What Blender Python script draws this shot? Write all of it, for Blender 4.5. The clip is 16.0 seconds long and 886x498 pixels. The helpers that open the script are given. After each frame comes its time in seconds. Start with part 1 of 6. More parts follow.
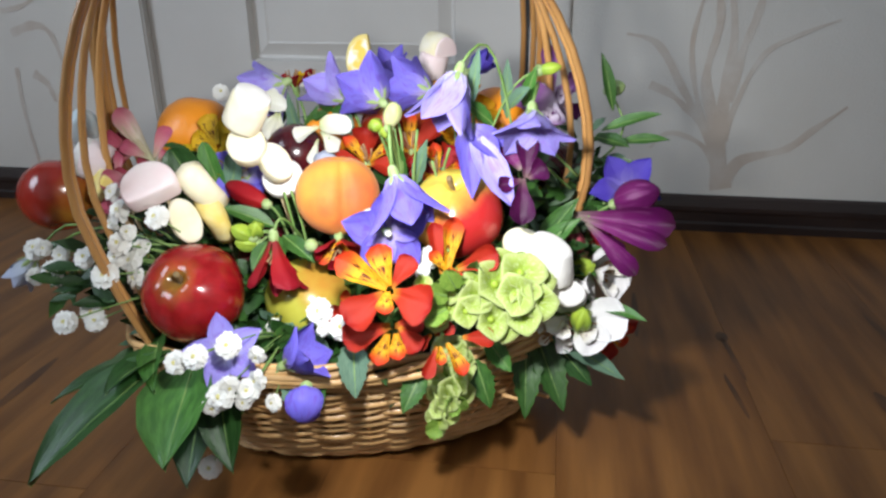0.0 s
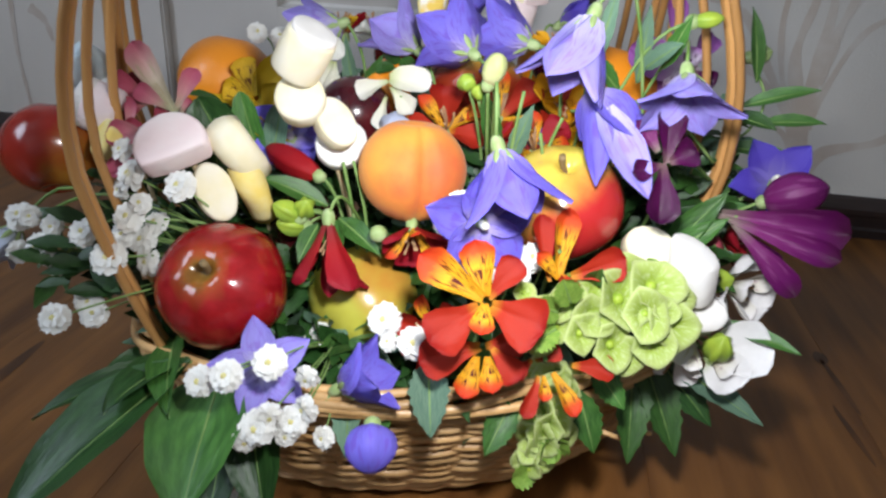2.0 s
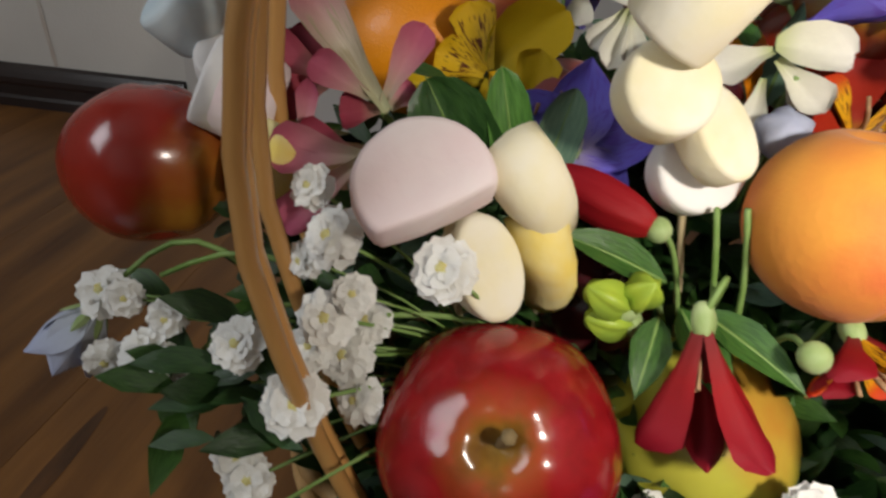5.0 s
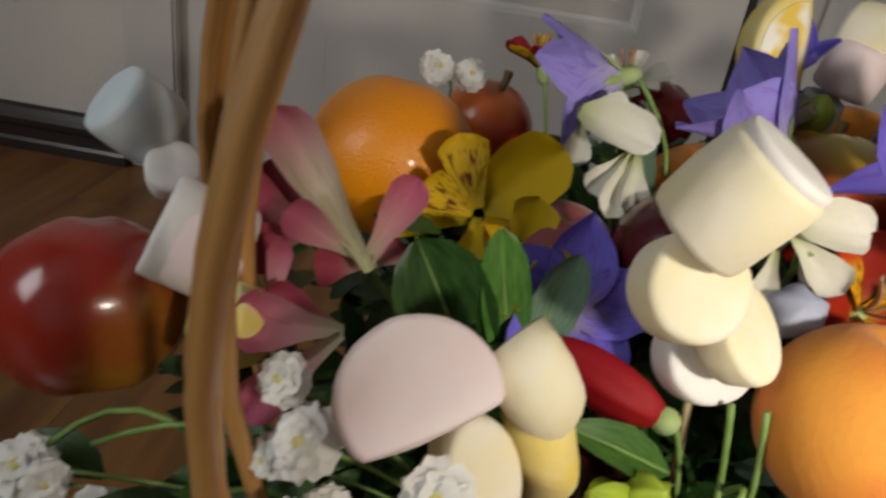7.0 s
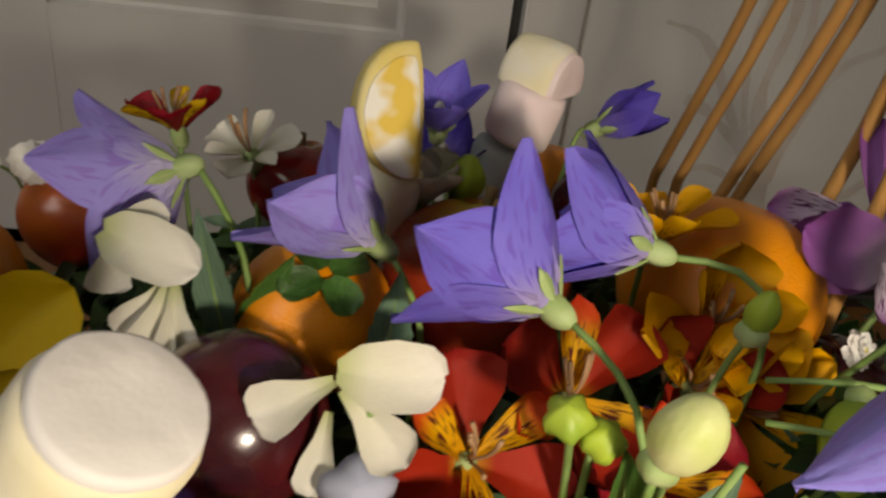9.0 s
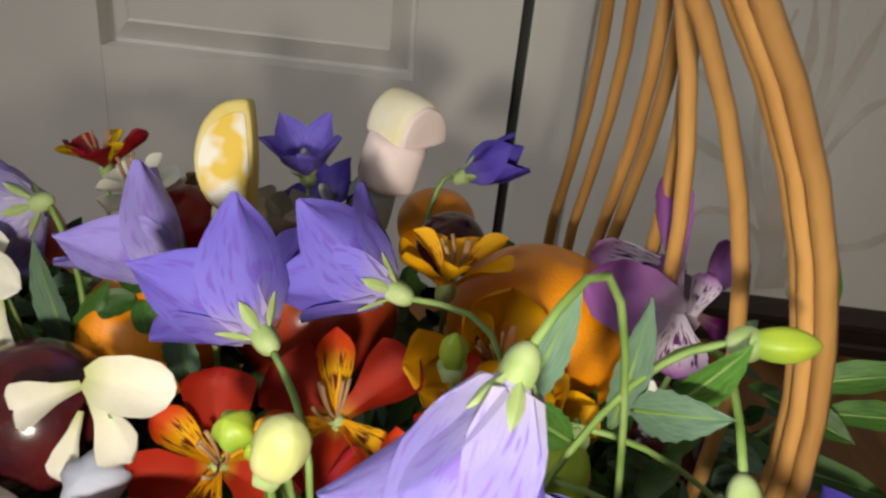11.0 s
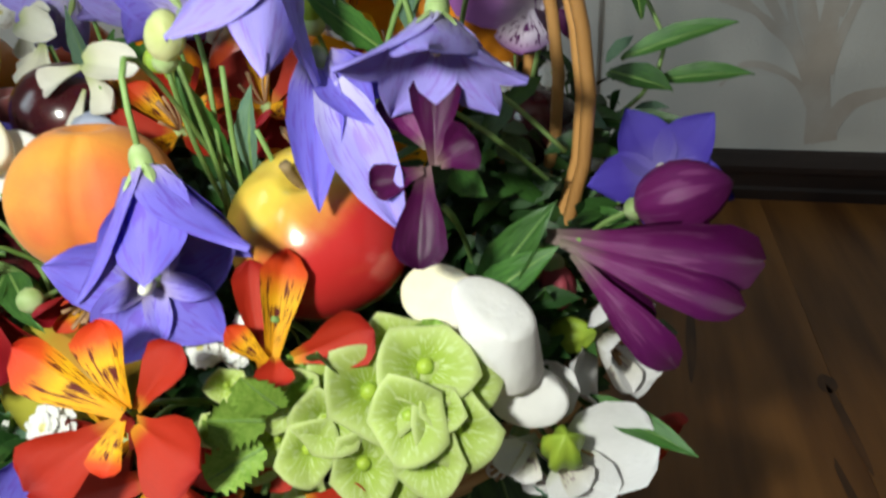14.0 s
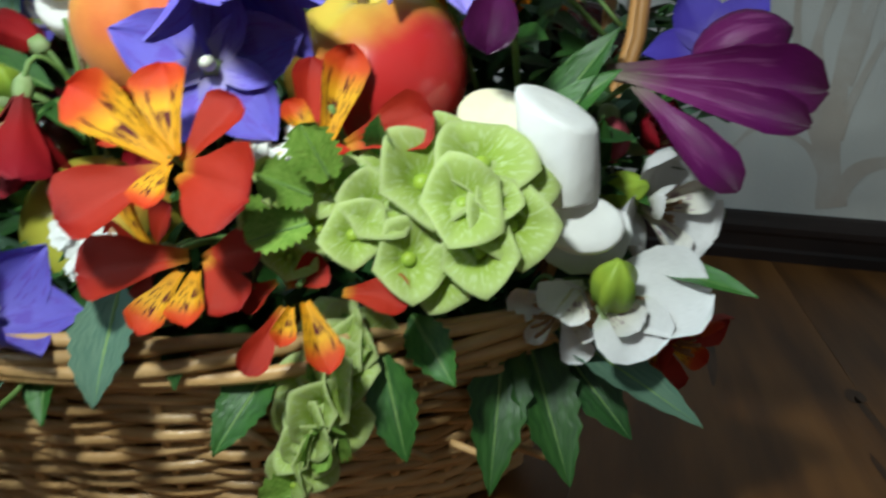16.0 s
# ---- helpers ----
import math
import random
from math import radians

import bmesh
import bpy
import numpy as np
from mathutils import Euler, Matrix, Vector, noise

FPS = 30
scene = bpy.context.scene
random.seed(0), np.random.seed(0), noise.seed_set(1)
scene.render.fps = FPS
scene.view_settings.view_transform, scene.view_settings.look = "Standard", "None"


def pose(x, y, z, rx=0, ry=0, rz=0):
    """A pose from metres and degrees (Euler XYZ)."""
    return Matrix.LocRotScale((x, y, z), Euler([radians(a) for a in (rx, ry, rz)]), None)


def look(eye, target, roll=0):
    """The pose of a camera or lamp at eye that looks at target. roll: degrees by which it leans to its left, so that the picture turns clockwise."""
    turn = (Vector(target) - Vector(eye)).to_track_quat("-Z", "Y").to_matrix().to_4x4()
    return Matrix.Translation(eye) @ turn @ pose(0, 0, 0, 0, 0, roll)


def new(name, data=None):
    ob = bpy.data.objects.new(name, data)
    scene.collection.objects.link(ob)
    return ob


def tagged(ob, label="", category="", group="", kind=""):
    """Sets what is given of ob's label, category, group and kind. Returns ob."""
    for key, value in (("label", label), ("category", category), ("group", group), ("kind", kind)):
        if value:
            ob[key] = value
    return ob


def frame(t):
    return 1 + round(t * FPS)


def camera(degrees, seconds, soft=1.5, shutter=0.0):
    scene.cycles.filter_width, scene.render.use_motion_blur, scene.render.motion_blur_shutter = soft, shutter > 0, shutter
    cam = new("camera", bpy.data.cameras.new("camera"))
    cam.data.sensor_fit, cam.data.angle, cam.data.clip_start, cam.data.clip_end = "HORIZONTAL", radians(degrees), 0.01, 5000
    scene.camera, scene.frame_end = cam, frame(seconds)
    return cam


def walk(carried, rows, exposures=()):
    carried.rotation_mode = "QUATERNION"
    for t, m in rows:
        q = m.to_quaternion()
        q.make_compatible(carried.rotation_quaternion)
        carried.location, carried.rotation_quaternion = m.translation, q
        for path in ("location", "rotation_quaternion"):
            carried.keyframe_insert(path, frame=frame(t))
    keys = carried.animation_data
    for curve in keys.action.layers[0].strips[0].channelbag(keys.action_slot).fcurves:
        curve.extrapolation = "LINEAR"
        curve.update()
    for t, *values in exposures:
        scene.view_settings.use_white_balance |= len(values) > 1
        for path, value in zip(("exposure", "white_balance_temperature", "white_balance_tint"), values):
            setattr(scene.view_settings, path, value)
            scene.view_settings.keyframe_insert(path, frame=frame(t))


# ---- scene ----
cam = camera(64.3, 16.0, soft=2.5, shutter=0.3)
PATH = [
    (0.0, pose(0.1101, -0.6093, 0.4006, 68.15, 0.33, 9.07)),
    (0.5, pose(0.0999, -0.5923, 0.3960, 66.46, -0.86, 9.76)),
    (1.0, pose(0.0772, -0.5868, 0.3867, 65.58, -4.06, 9.83)),
    (1.5, pose(0.0455, -0.5643, 0.3711, 64.40, -7.47, 11.20)),
    (2.0, pose(0.0258, -0.5033, 0.3669, 65.88, -2.90, 9.84)),
    (2.5, pose(0.0050, -0.4417, 0.3363, 62.29, -5.34, 9.38)),
    (3.0, pose(-0.0157, -0.3929, 0.3282, 60.47, -2.56, 8.98)),
    (3.5, pose(-0.0343, -0.3812, 0.3166, 60.43, -4.75, 11.39)),
    (4.0, pose(-0.0720, -0.3534, 0.3221, 61.69, -1.99, 11.42)),
    (4.5, pose(-0.1115, -0.3494, 0.3240, 61.59, -4.54, 11.97)),
    (4.7, pose(-0.1348, -0.3366, 0.3255, 61.27, -3.23, 10.32)),
    (6.8, pose(-0.1919, -0.2910, 0.3519, 63.48, -7.40, 8.51)),
    (7.0, pose(-0.1817, -0.2784, 0.3563, 63.60, -7.92, 7.18)),
    (7.5, pose(-0.1531, -0.2530, 0.3666, 64.07, -8.15, 4.10)),
    (8.0, pose(-0.1275, -0.2314, 0.3785, 63.87, -8.04, 1.16)),
    (8.5, pose(-0.0992, -0.2109, 0.3854, 63.46, -7.12, -1.62)),
    (9.0, pose(-0.0790, -0.1967, 0.3860, 63.81, -6.71, -3.86)),
    (9.5, pose(-0.0515, -0.1766, 0.3920, 63.40, -5.22, -5.25)),
    (9.7, pose(-0.0431, -0.1784, 0.3942, 64.13, -5.45, -4.97)),
    (11.8, pose(0.0692, -0.2565, 0.4196, 65.20, -3.60, 9.86)),
    (12.0, pose(0.0788, -0.2656, 0.4123, 65.28, -3.21, 10.17)),
    (12.5, pose(0.1104, -0.2857, 0.3897, 64.29, -4.76, 11.69)),
    (13.0, pose(0.1200, -0.3009, 0.3704, 63.01, -6.80, 13.13)),
    (13.5, pose(0.1209, -0.3179, 0.3610, 63.52, -5.71, 15.65)),
    (14.0, pose(0.1512, -0.3245, 0.3363, 63.69, 2.86, 13.58)),
    (14.5, pose(0.1429, -0.3263, 0.2861, 62.71, -0.15, 10.72)),
    (15.0, pose(0.1452, -0.3377, 0.2741, 66.31, 1.71, 12.52)),
    (15.5, pose(0.1507, -0.3451, 0.2546, 71.85, 3.11, 10.14)),
    (16.0, pose(0.1369, -0.3648, 0.2268, 74.37, -1.93, 14.69)),
]
EXPOSURES = [(0.0, 0.4, 6000, 9), (1.5, 0.3, 5900, 10), (2.5, -0.05, 5950, 12), (4.0, -0.25, 6500, 13), (5.5, -0.3, 7000, 12), (7.0, -0.4, 7200, 12), (8.0, -0.65, 7700, 13), (9.0, -0.45, 8000, 13), (9.7, -0.05, 7900, 12), (11.8, -0.05, 7100, 8), (13.0, -0.1, 7100, 7), (14.0, -0.15, 6300, 0), (16.0, -0.3, 5700, -6)]
walk(cam, PATH, EXPOSURES)

# world, window light, torch
world = bpy.data.worlds.new("sky")
world.use_nodes = True
scene.world = world
sky = world.node_tree.nodes.new("ShaderNodeTexSky")
sky.sky_type, sky.sun_disc = "NISHITA", False
sky.sun_elevation, sky.sun_rotation = radians(35), radians(200)
world.node_tree.links.new(sky.outputs[0], world.node_tree.nodes["Background"].inputs[0])
world.node_tree.nodes["Background"].inputs[1].default_value = 0.1


def area_lamp(name, eye, target, size_x, size_y, watts, colour):
    data = bpy.data.lights.new(name, "AREA")
    data.shape, data.size, data.size_y, data.energy, data.color = "RECTANGLE", size_x, size_y, watts, colour
    ob = new(name, data)
    ob.matrix_world = look(eye, target)
    return ob


area_lamp("window_daylight", (-1.58, -1.25, 1.45), (0, -1.0, 0.9), 1.1, 1.3, 30, (0.84, 0.92, 1.0))
torch = bpy.data.lights.new("phone_torch", "SPOT")
torch.energy, torch.color, torch.shadow_soft_size = 7.2, (1.0, 0.96, 0.89), 0.018
torch.spot_size, torch.spot_blend = radians(104), 1.0
new("phone_torch", torch).matrix_world = look((0.030, -0.365, 0.385), (0.005, -0.06, 0.20))


# materials
def rgba(c):
    return (c[0], c[1], c[2], 1.0)


def material(name, base, rough=0.5, spec=0.5, metal=0.0, second=None, scale=8.0, detail=4.0, spread=(0.35, 0.65), stretch=(1, 1, 1),
             bump=0.0, bump_scale=60.0, ramp=None, stripe=None, glow=0.0, coat=0.0, piece=0.0, fuzz=0.0, uvpattern=False, blush=None):
    """base mixed with second by noise; ramp: stops along a petal's length; stripe: (colour, from, to) streaks on a petal; glow: share of light let through."""
    m = bpy.data.materials.new(name)
    m.use_nodes = True
    nt, link = m.node_tree, m.node_tree.links.new
    bsdf, out = nt.nodes["Principled BSDF"], nt.nodes["Material Output"]
    bsdf.inputs["Roughness"].default_value, bsdf.inputs["Metallic"].default_value = rough, metal
    bsdf.inputs["Specular IOR Level"].default_value, bsdf.inputs["Coat Weight"].default_value = spec, coat
    bsdf.inputs["Coat Roughness"].default_value = 0.12
    if fuzz:
        bsdf.inputs["Sheen Weight"].default_value = fuzz
    node = nt.nodes.new
    co = node("ShaderNodeTexCoord")
    mp = node("ShaderNodeMapping")
    mp.inputs["Scale"].default_value = stretch
    link(co.outputs["UV" if uvpattern else "Object"], mp.inputs[0])
    nz = node("ShaderNodeTexNoise")
    nz.inputs["Scale"].default_value, nz.inputs["Detail"].default_value = scale, detail
    link(mp.outputs[0], nz.inputs["Vector"])
    fac = node("ShaderNodeMapRange")
    fac.inputs[1].default_value, fac.inputs[2].default_value = spread
    link(nz.outputs["Fac"], fac.inputs[0])
    mix = node("ShaderNodeMix")
    mix.data_type = "RGBA"
    link(fac.outputs[0], mix.inputs[0])
    mix.inputs[6].default_value, mix.inputs[7].default_value = rgba(base), rgba(second or base)
    colour = mix.outputs[2]
    sep = node("ShaderNodeSeparateXYZ")
    link(co.outputs["UV"], sep.inputs[0])
    if ramp:
        cr = node("ShaderNodeValToRGB")
        while len(cr.color_ramp.elements) < len(ramp):
            cr.color_ramp.elements.new(0.5)
        for e, (at, c) in zip(cr.color_ramp.elements, ramp):
            e.position, e.color = at, rgba(c)
        wob = node("ShaderNodeMath")
        wob.operation = "MULTIPLY_ADD"
        link(nz.outputs["Fac"], wob.inputs[0])
        wob.inputs[1].default_value = 0.16
        link(sep.outputs[1], wob.inputs[2])
        sub = node("ShaderNodeMath")
        sub.operation = "SUBTRACT"
        link(wob.outputs[0], sub.inputs[0])
        sub.inputs[1].default_value = 0.08
        link(sub.outputs[0], cr.inputs[0])
        mr = node("ShaderNodeMix")
        mr.data_type, mr.blend_type = "RGBA", "MULTIPLY"
        mr.inputs[0].default_value = 1.0
        link(cr.outputs[0], mr.inputs[6])
        link(colour, mr.inputs[7])
        colour = mr.outputs[2]
    if blush:
        way, lo, hi, tint = blush
        dot = node("ShaderNodeVectorMath")
        dot.operation = "DOT_PRODUCT"
        link(co.outputs["Object"], dot.inputs[0])
        dot.inputs[1].default_value = Vector(way).normalized()
        off = node("ShaderNodeMath")
        off.operation = "MULTIPLY_ADD"
        link(nz.outputs["Fac"], off.inputs[0])
        off.inputs[1].default_value = (hi - lo) * 0.9
        link(dot.outputs["Value"], off.inputs[2])
        br = node("ShaderNodeMapRange")
        br.interpolation_type = "SMOOTHSTEP"
        br.inputs[1].default_value, br.inputs[2].default_value = lo + (hi - lo) * 0.45, hi + (hi - lo) * 0.45
        link(off.outputs[0], br.inputs[0])
        mb = node("ShaderNodeMix")
        mb.data_type = "RGBA"
        link(br.outputs[0], mb.inputs[0])
        link(colour, mb.inputs[6])
        mb.inputs[7].default_value = rgba(tint)
        colour = mb.outputs[2]
    if stripe:
        sc, lo, hi = stripe
        fine = node("ShaderNodeMapping")
        fine.inputs["Scale"].default_value = (11, 2.4, 1)
        link(co.outputs["UV"], fine.inputs[0])
        sn = node("ShaderNodeTexNoise")
        sn.inputs["Scale"].default_value, sn.inputs["Detail"].default_value = 1.6, 1.0
        link(fine.outputs[0], sn.inputs["Vector"])
        a = node("ShaderNodeMapRange")
        a.inputs[1].default_value, a.inputs[2].default_value = 0.55, 0.6
        link(sn.outputs["Fac"], a.inputs[0])
        b = node("ShaderNodeMapRange")
        b.inputs[1].default_value, b.inputs[2].default_value = lo, lo + 0.1
        link(sep.outputs[1], b.inputs[0])
        c = node("ShaderNodeMapRange")
        c.inputs[1].default_value, c.inputs[2].default_value = hi + 0.08, hi
        link(sep.outputs[1], c.inputs[0])
        ab = node("ShaderNodeMath")
        ab.operation = "MULTIPLY"
        link(a.outputs[0], ab.inputs[0])
        link(b.outputs[0], ab.inputs[1])
        abc = node("ShaderNodeMath")
        abc.operation = "MULTIPLY"
        link(ab.outputs[0], abc.inputs[0])
        link(c.outputs[0], abc.inputs[1])
        ms = node("ShaderNodeMix")
        ms.data_type = "RGBA"
        link(abc.outputs[0], ms.inputs[0])
        link(colour, ms.inputs[6])
        ms.inputs[7].default_value = rgba(sc)
        colour = ms.outputs[2]
    if piece:
        oi = node("ShaderNodeObjectInfo")
        v = node("ShaderNodeMapRange")
        v.inputs[3].default_value, v.inputs[4].default_value = 1 - piece, 1 + piece
        link(oi.outputs["Random"], v.inputs[0])
        hs = node("ShaderNodeHueSaturation")
        link(v.outputs[0], hs.inputs["Value"])
        link(colour, hs.inputs["Color"])
        colour = hs.outputs[0]
    link(colour, bsdf.inputs["Base Color"])
    if bump:
        bn = node("ShaderNodeTexNoise")
        bn.inputs["Scale"].default_value, bn.inputs["Detail"].default_value = bump_scale, 3.0
        link(mp.outputs[0], bn.inputs["Vector"])
        bp = node("ShaderNodeBump")
        bp.inputs["Strength"].default_value, bp.inputs["Distance"].default_value = bump, 0.002
        link(bn.outputs["Fac"], bp.inputs["Height"])
        link(bp.outputs[0], bsdf.inputs["Normal"])
    if glow:
        tl = node("ShaderNodeBsdfTranslucent")
        link(colour, tl.inputs["Color"])
        mx = node("ShaderNodeMixShader")
        mx.inputs[0].default_value = glow
        link(bsdf.outputs[0], mx.inputs[1])
        link(tl.outputs[0], mx.inputs[2])
        link(mx.outputs[0], out.inputs["Surface"])
    return m


WHITE = (1, 1, 1)
PALE = (0.90, 0.90, 0.90)


def petal_material(name, ramp, stripe=None, rough=0.55, glow=0.22):
    return material(name, WHITE, rough, 0.3, second=PALE, scale=5, stretch=(26, 2, 1), ramp=ramp, stripe=stripe, glow=glow, bump=0.25, bump_scale=9, uvpattern=True, piece=0.08)


VIOLET = petal_material("violet_petal", [(0.0, (0.40, 0.34, 0.60)), (0.25, (0.22, 0.18, 0.72)), (0.8, (0.18, 0.145, 0.70)), (1.0, (0.23, 0.19, 0.74))], ((0.165, 0.105, 0.58), 0.05, 0.9))
LILAC = petal_material("lilac_petal", [(0.0, (0.58, 0.54, 0.76)), (0.35, (0.38, 0.33, 0.82)), (1.0, (0.33, 0.28, 0.80))], ((0.31, 0.22, 0.69), 0.05, 0.9))
BLUE = petal_material("blue_violet_petal", [(0.0, (0.2, 0.16, 0.5)), (0.5, (0.09, 0.055, 0.47)), (1.0, (0.10, 0.07, 0.52))])
PALEBLUE = petal_material("pale_blue_petal", [(0.0, (0.6, 0.65, 0.7)), (1.0, (0.5, 0.55, 0.75))])
RED = petal_material("scarlet_petal", [(0.0, (0.62, 0.28, 0.02)), (0.22, (0.44, 0.028, 0.008)), (0.8, (0.42, 0.022, 0.008)), (1.0, (0.30, 0.010, 0.008))])
REDSTRIPE = petal_material("yellow_streaked_scarlet_petal", [(0.0, (0.75, 0.34, 0.01)), (0.55, (0.80, 0.42, 0.01)), (0.78, (0.66, 0.08, 0.01)), (1.0, (0.58, 0.03, 0.01))], ((0.10, 0.008, 0.004), 0.12, 0.68))
CRIMSON = petal_material("crimson_petal", [(0.0, (0.2, 0.02, 0.02)), (0.4, (0.36, 0.008, 0.012)), (1.0, (0.30, 0.006, 0.02))])
YELLOW = petal_material("yellow_petal", [(0.0, (0.45, 0.36, 0.02)), (0.3, (0.72, 0.48, 0.008)), (1.0, (0.74, 0.50, 0.01))])
YELLOWSTRIPE = petal_material("brown_flecked_yellow_petal", [(0.0, (0.6, 0.4, 0.02)), (1.0, (0.72, 0.44, 0.01))], ((0.12, 0.03, 0.005), 0.1, 0.75))
AMBER = petal_material("amber_petal", [(0.0, (0.7, 0.28, 0.01)), (0.4, (0.80, 0.36, 0.004)), (1.0, (0.82, 0.40, 0.006))])
AMBERSTRIPE = petal_material("streaked_amber_petal", [(0.0, (0.8, 0.4, 0.01)), (1.0, (0.84, 0.44, 0.01))], ((0.25, 0.03, 0.004), 0.1, 0.55))
PINK = petal_material("rose_pink_petal", [(0.0, (0.5, 0.48, 0.3)), (0.45, (0.60, 0.27, 0.28)), (0.8, (0.55, 0.13, 0.20)), (1.0, (0.52, 0.10, 0.18))])
PINKVEIN = petal_material("pale_veined_pink_petal", [(0.0, (0.50, 0.50, 0.28)), (0.5, (0.66, 0.56, 0.42)), (0.78, (0.62, 0.34, 0.32)), (1.0, (0.58, 0.13, 0.22))], ((0.48, 0.40, 0.26), 0.05, 0.7))
ROSE = petal_material("dusky_rose_petal", [(0.0, (0.45, 0.3, 0.2)), (0.5, (0.42, 0.07, 0.10)), (1.0, (0.36, 0.045, 0.08))])
IVORY = petal_material("ivory_white_petal", [(0.0, (0.5, 0.55, 0.25)), (0.3, (0.75, 0.74, 0.60)), (1.0, (0.80, 0.78, 0.72))])
SNOW = petal_material("snow_white_petal", [(0.0, (0.6, 0.65, 0.4)), (0.3, (0.88, 0.87, 0.87)), (1.0, (0.90, 0.88, 0.89))])
SNOWSTRIPE = petal_material("streaked_white_petal", [(0.0, (0.7, 0.65, 0.4)), (1.0, (0.88, 0.86, 0.88))], ((0.34, 0.22, 0.27), 0.28, 0.58))
# on the next two, lighter streaks paint in some of the petals' gloss
PLUMPETAL = petal_material("deep_purple_petal", [(0.0, (0.2, 0.12, 0.12)), (0.3, (0.08, 0.005, 0.06)), (1.0, (0.04, 0.003, 0.032))], ((0.075, 0.006, 0.06), 0.1, 0.8), rough=0.34)
MAGENTA = petal_material("magenta_purple_petal", [(0.0, (0.30, 0.25, 0.2)), (0.3, (0.20, 0.022, 0.15)), (0.8, (0.12, 0.008, 0.10)), (1.0, (0.05, 0.008, 0.03))], ((0.21, 0.045, 0.17), 0.08, 0.7), rough=0.36)
MAUVE = petal_material("mauve_petal", [(0.0, (0.6, 0.5, 0.55)), (0.4, (0.36, 0.15, 0.42)), (1.0, (0.30, 0.08, 0.36))])
MAUVESTRIPE = petal_material("streaked_mauve_petal", [(0.0, (0.7, 0.6, 0.7)), (0.6, (0.68, 0.58, 0.70)), (1.0, (0.35, 0.1, 0.4))], ((0.10, 0.01, 0.10), 0.1, 0.75))
SHELLGREEN = petal_material("lime_green_shell", [(0.0, (0.34, 0.50, 0.03)), (0.4, (0.46, 0.60, 0.09)), (0.85, (0.58, 0.69, 0.22)), (1.0, (0.66, 0.74, 0.34))], ((0.60, 0.70, 0.30), 0.1, 0.85), rough=0.45, glow=0.4)
LIMEBUD = material("lime_bud", (0.40, 0.52, 0.05), 0.45, 0.4, second=(0.26, 0.40, 0.05), scale=60, glow=0.15)
LEAF = material("green_leaf", (0.035, 0.105, 0.018), 0.42, 0.5, second=(0.065, 0.17, 0.03), scale=3, stretch=(4, 2, 1), glow=0.12, bump=0.25, bump_scale=5, uvpattern=True, piece=0.35)
GREYLEAF = material("grey_green_leaf", (0.10, 0.19, 0.13), 0.6, 0.3, second=(0.16, 0.26, 0.17), scale=3, stretch=(8, 2, 1), glow=0.12, bump=0.4, bump_scale=5, uvpattern=True, piece=0.2)
# dark-leaved plants; the basket filling also uses this tone as painted shade
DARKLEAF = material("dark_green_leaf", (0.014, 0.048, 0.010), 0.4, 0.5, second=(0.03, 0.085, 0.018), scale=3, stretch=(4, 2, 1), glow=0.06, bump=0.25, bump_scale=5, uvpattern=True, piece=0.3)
YOUNGLEAF = material("young_yellow_green_leaf", (0.17, 0.30, 0.04), 0.45, 0.4, second=(0.26, 0.40, 0.07), scale=3, stretch=(4, 2, 1), glow=0.2, bump=0.3, bump_scale=5, uvpattern=True, piece=0.2)
STEM = material("green_stem", (0.13, 0.23, 0.05), 0.55, 0.3, second=(0.22, 0.33, 0.11), scale=60)
PALEBUD = material("pale_lime_bud", (0.52, 0.58, 0.20), 0.5, 0.35, second=(0.62, 0.64, 0.34), scale=60, glow=0.2, bump=0.3, bump_scale=150)
CALYX = material("green_calyx", (0.27, 0.38, 0.13), 0.55, 0.3, second=(0.42, 0.52, 0.26), scale=80, glow=0.1)
ANTHER = material("anther", (0.35, 0.2, 0.1), 0.7)
DAISY = material("small_white_floret", (0.90, 0.90, 0.87), 0.6, 0.2, second=(0.86, 0.85, 0.80), scale=180, glow=0.25, bump=0.5, bump_scale=300, piece=0.05)
DAISYEYE = material("greenish_yellow_eye", (0.55, 0.45, 0.12), 0.7, second=(0.6, 0.6, 0.3), scale=400)
WICKER = material("peeled_wicker", (0.62, 0.40, 0.18), 0.42, 0.5, second=(0.44, 0.25, 0.09), scale=30, stretch=(1, 1, 1), spread=(0.3, 0.75), bump=0.4, bump_scale=220, piece=0.28, coat=0.15)
CANE = material("honey_varnished_cane", (0.50, 0.27, 0.09), 0.35, 0.5, second=(0.36, 0.17, 0.05), scale=14, stretch=(2, 2, 0.3), spread=(0.35, 0.7), bump=0.3, bump_scale=120, piece=0.2, coat=0.35)
FILM = material("black_lining_film", (0.012, 0.013, 0.012), 0.18, 0.6, second=(0.03, 0.03, 0.03), scale=40, bump=0.8, bump_scale=50)
STICK = material("bamboo_stick", (0.62, 0.50, 0.30), 0.6, second=(0.5, 0.4, 0.22), scale=60)
FOAMWHITE = material("white_marshmallow", (0.90, 0.88, 0.85), 0.85, 0.2, second=(0.84, 0.82, 0.80), scale=70, glow=0.15, bump=0.25, bump_scale=160)
FOAMCREAM = material("cream_yellow_marshmallow", (0.87, 0.80, 0.54), 0.85, 0.2, second=(0.88, 0.84, 0.70), scale=50, glow=0.15, bump=0.25, bump_scale=160)
FOAMYELLOW = material("yellow_marshmallow", (0.80, 0.62, 0.16), 0.85, 0.2, second=(0.80, 0.70, 0.34), scale=60, glow=0.12, bump=0.25, bump_scale=160)
CUTFACE = material("yellow_and_white_cut_face", (0.84, 0.60, 0.12), 0.85, 0.2, second=(0.93, 0.90, 0.80), scale=55, spread=(0.44, 0.54), detail=2, glow=0.1, bump=0.25, bump_scale=160)
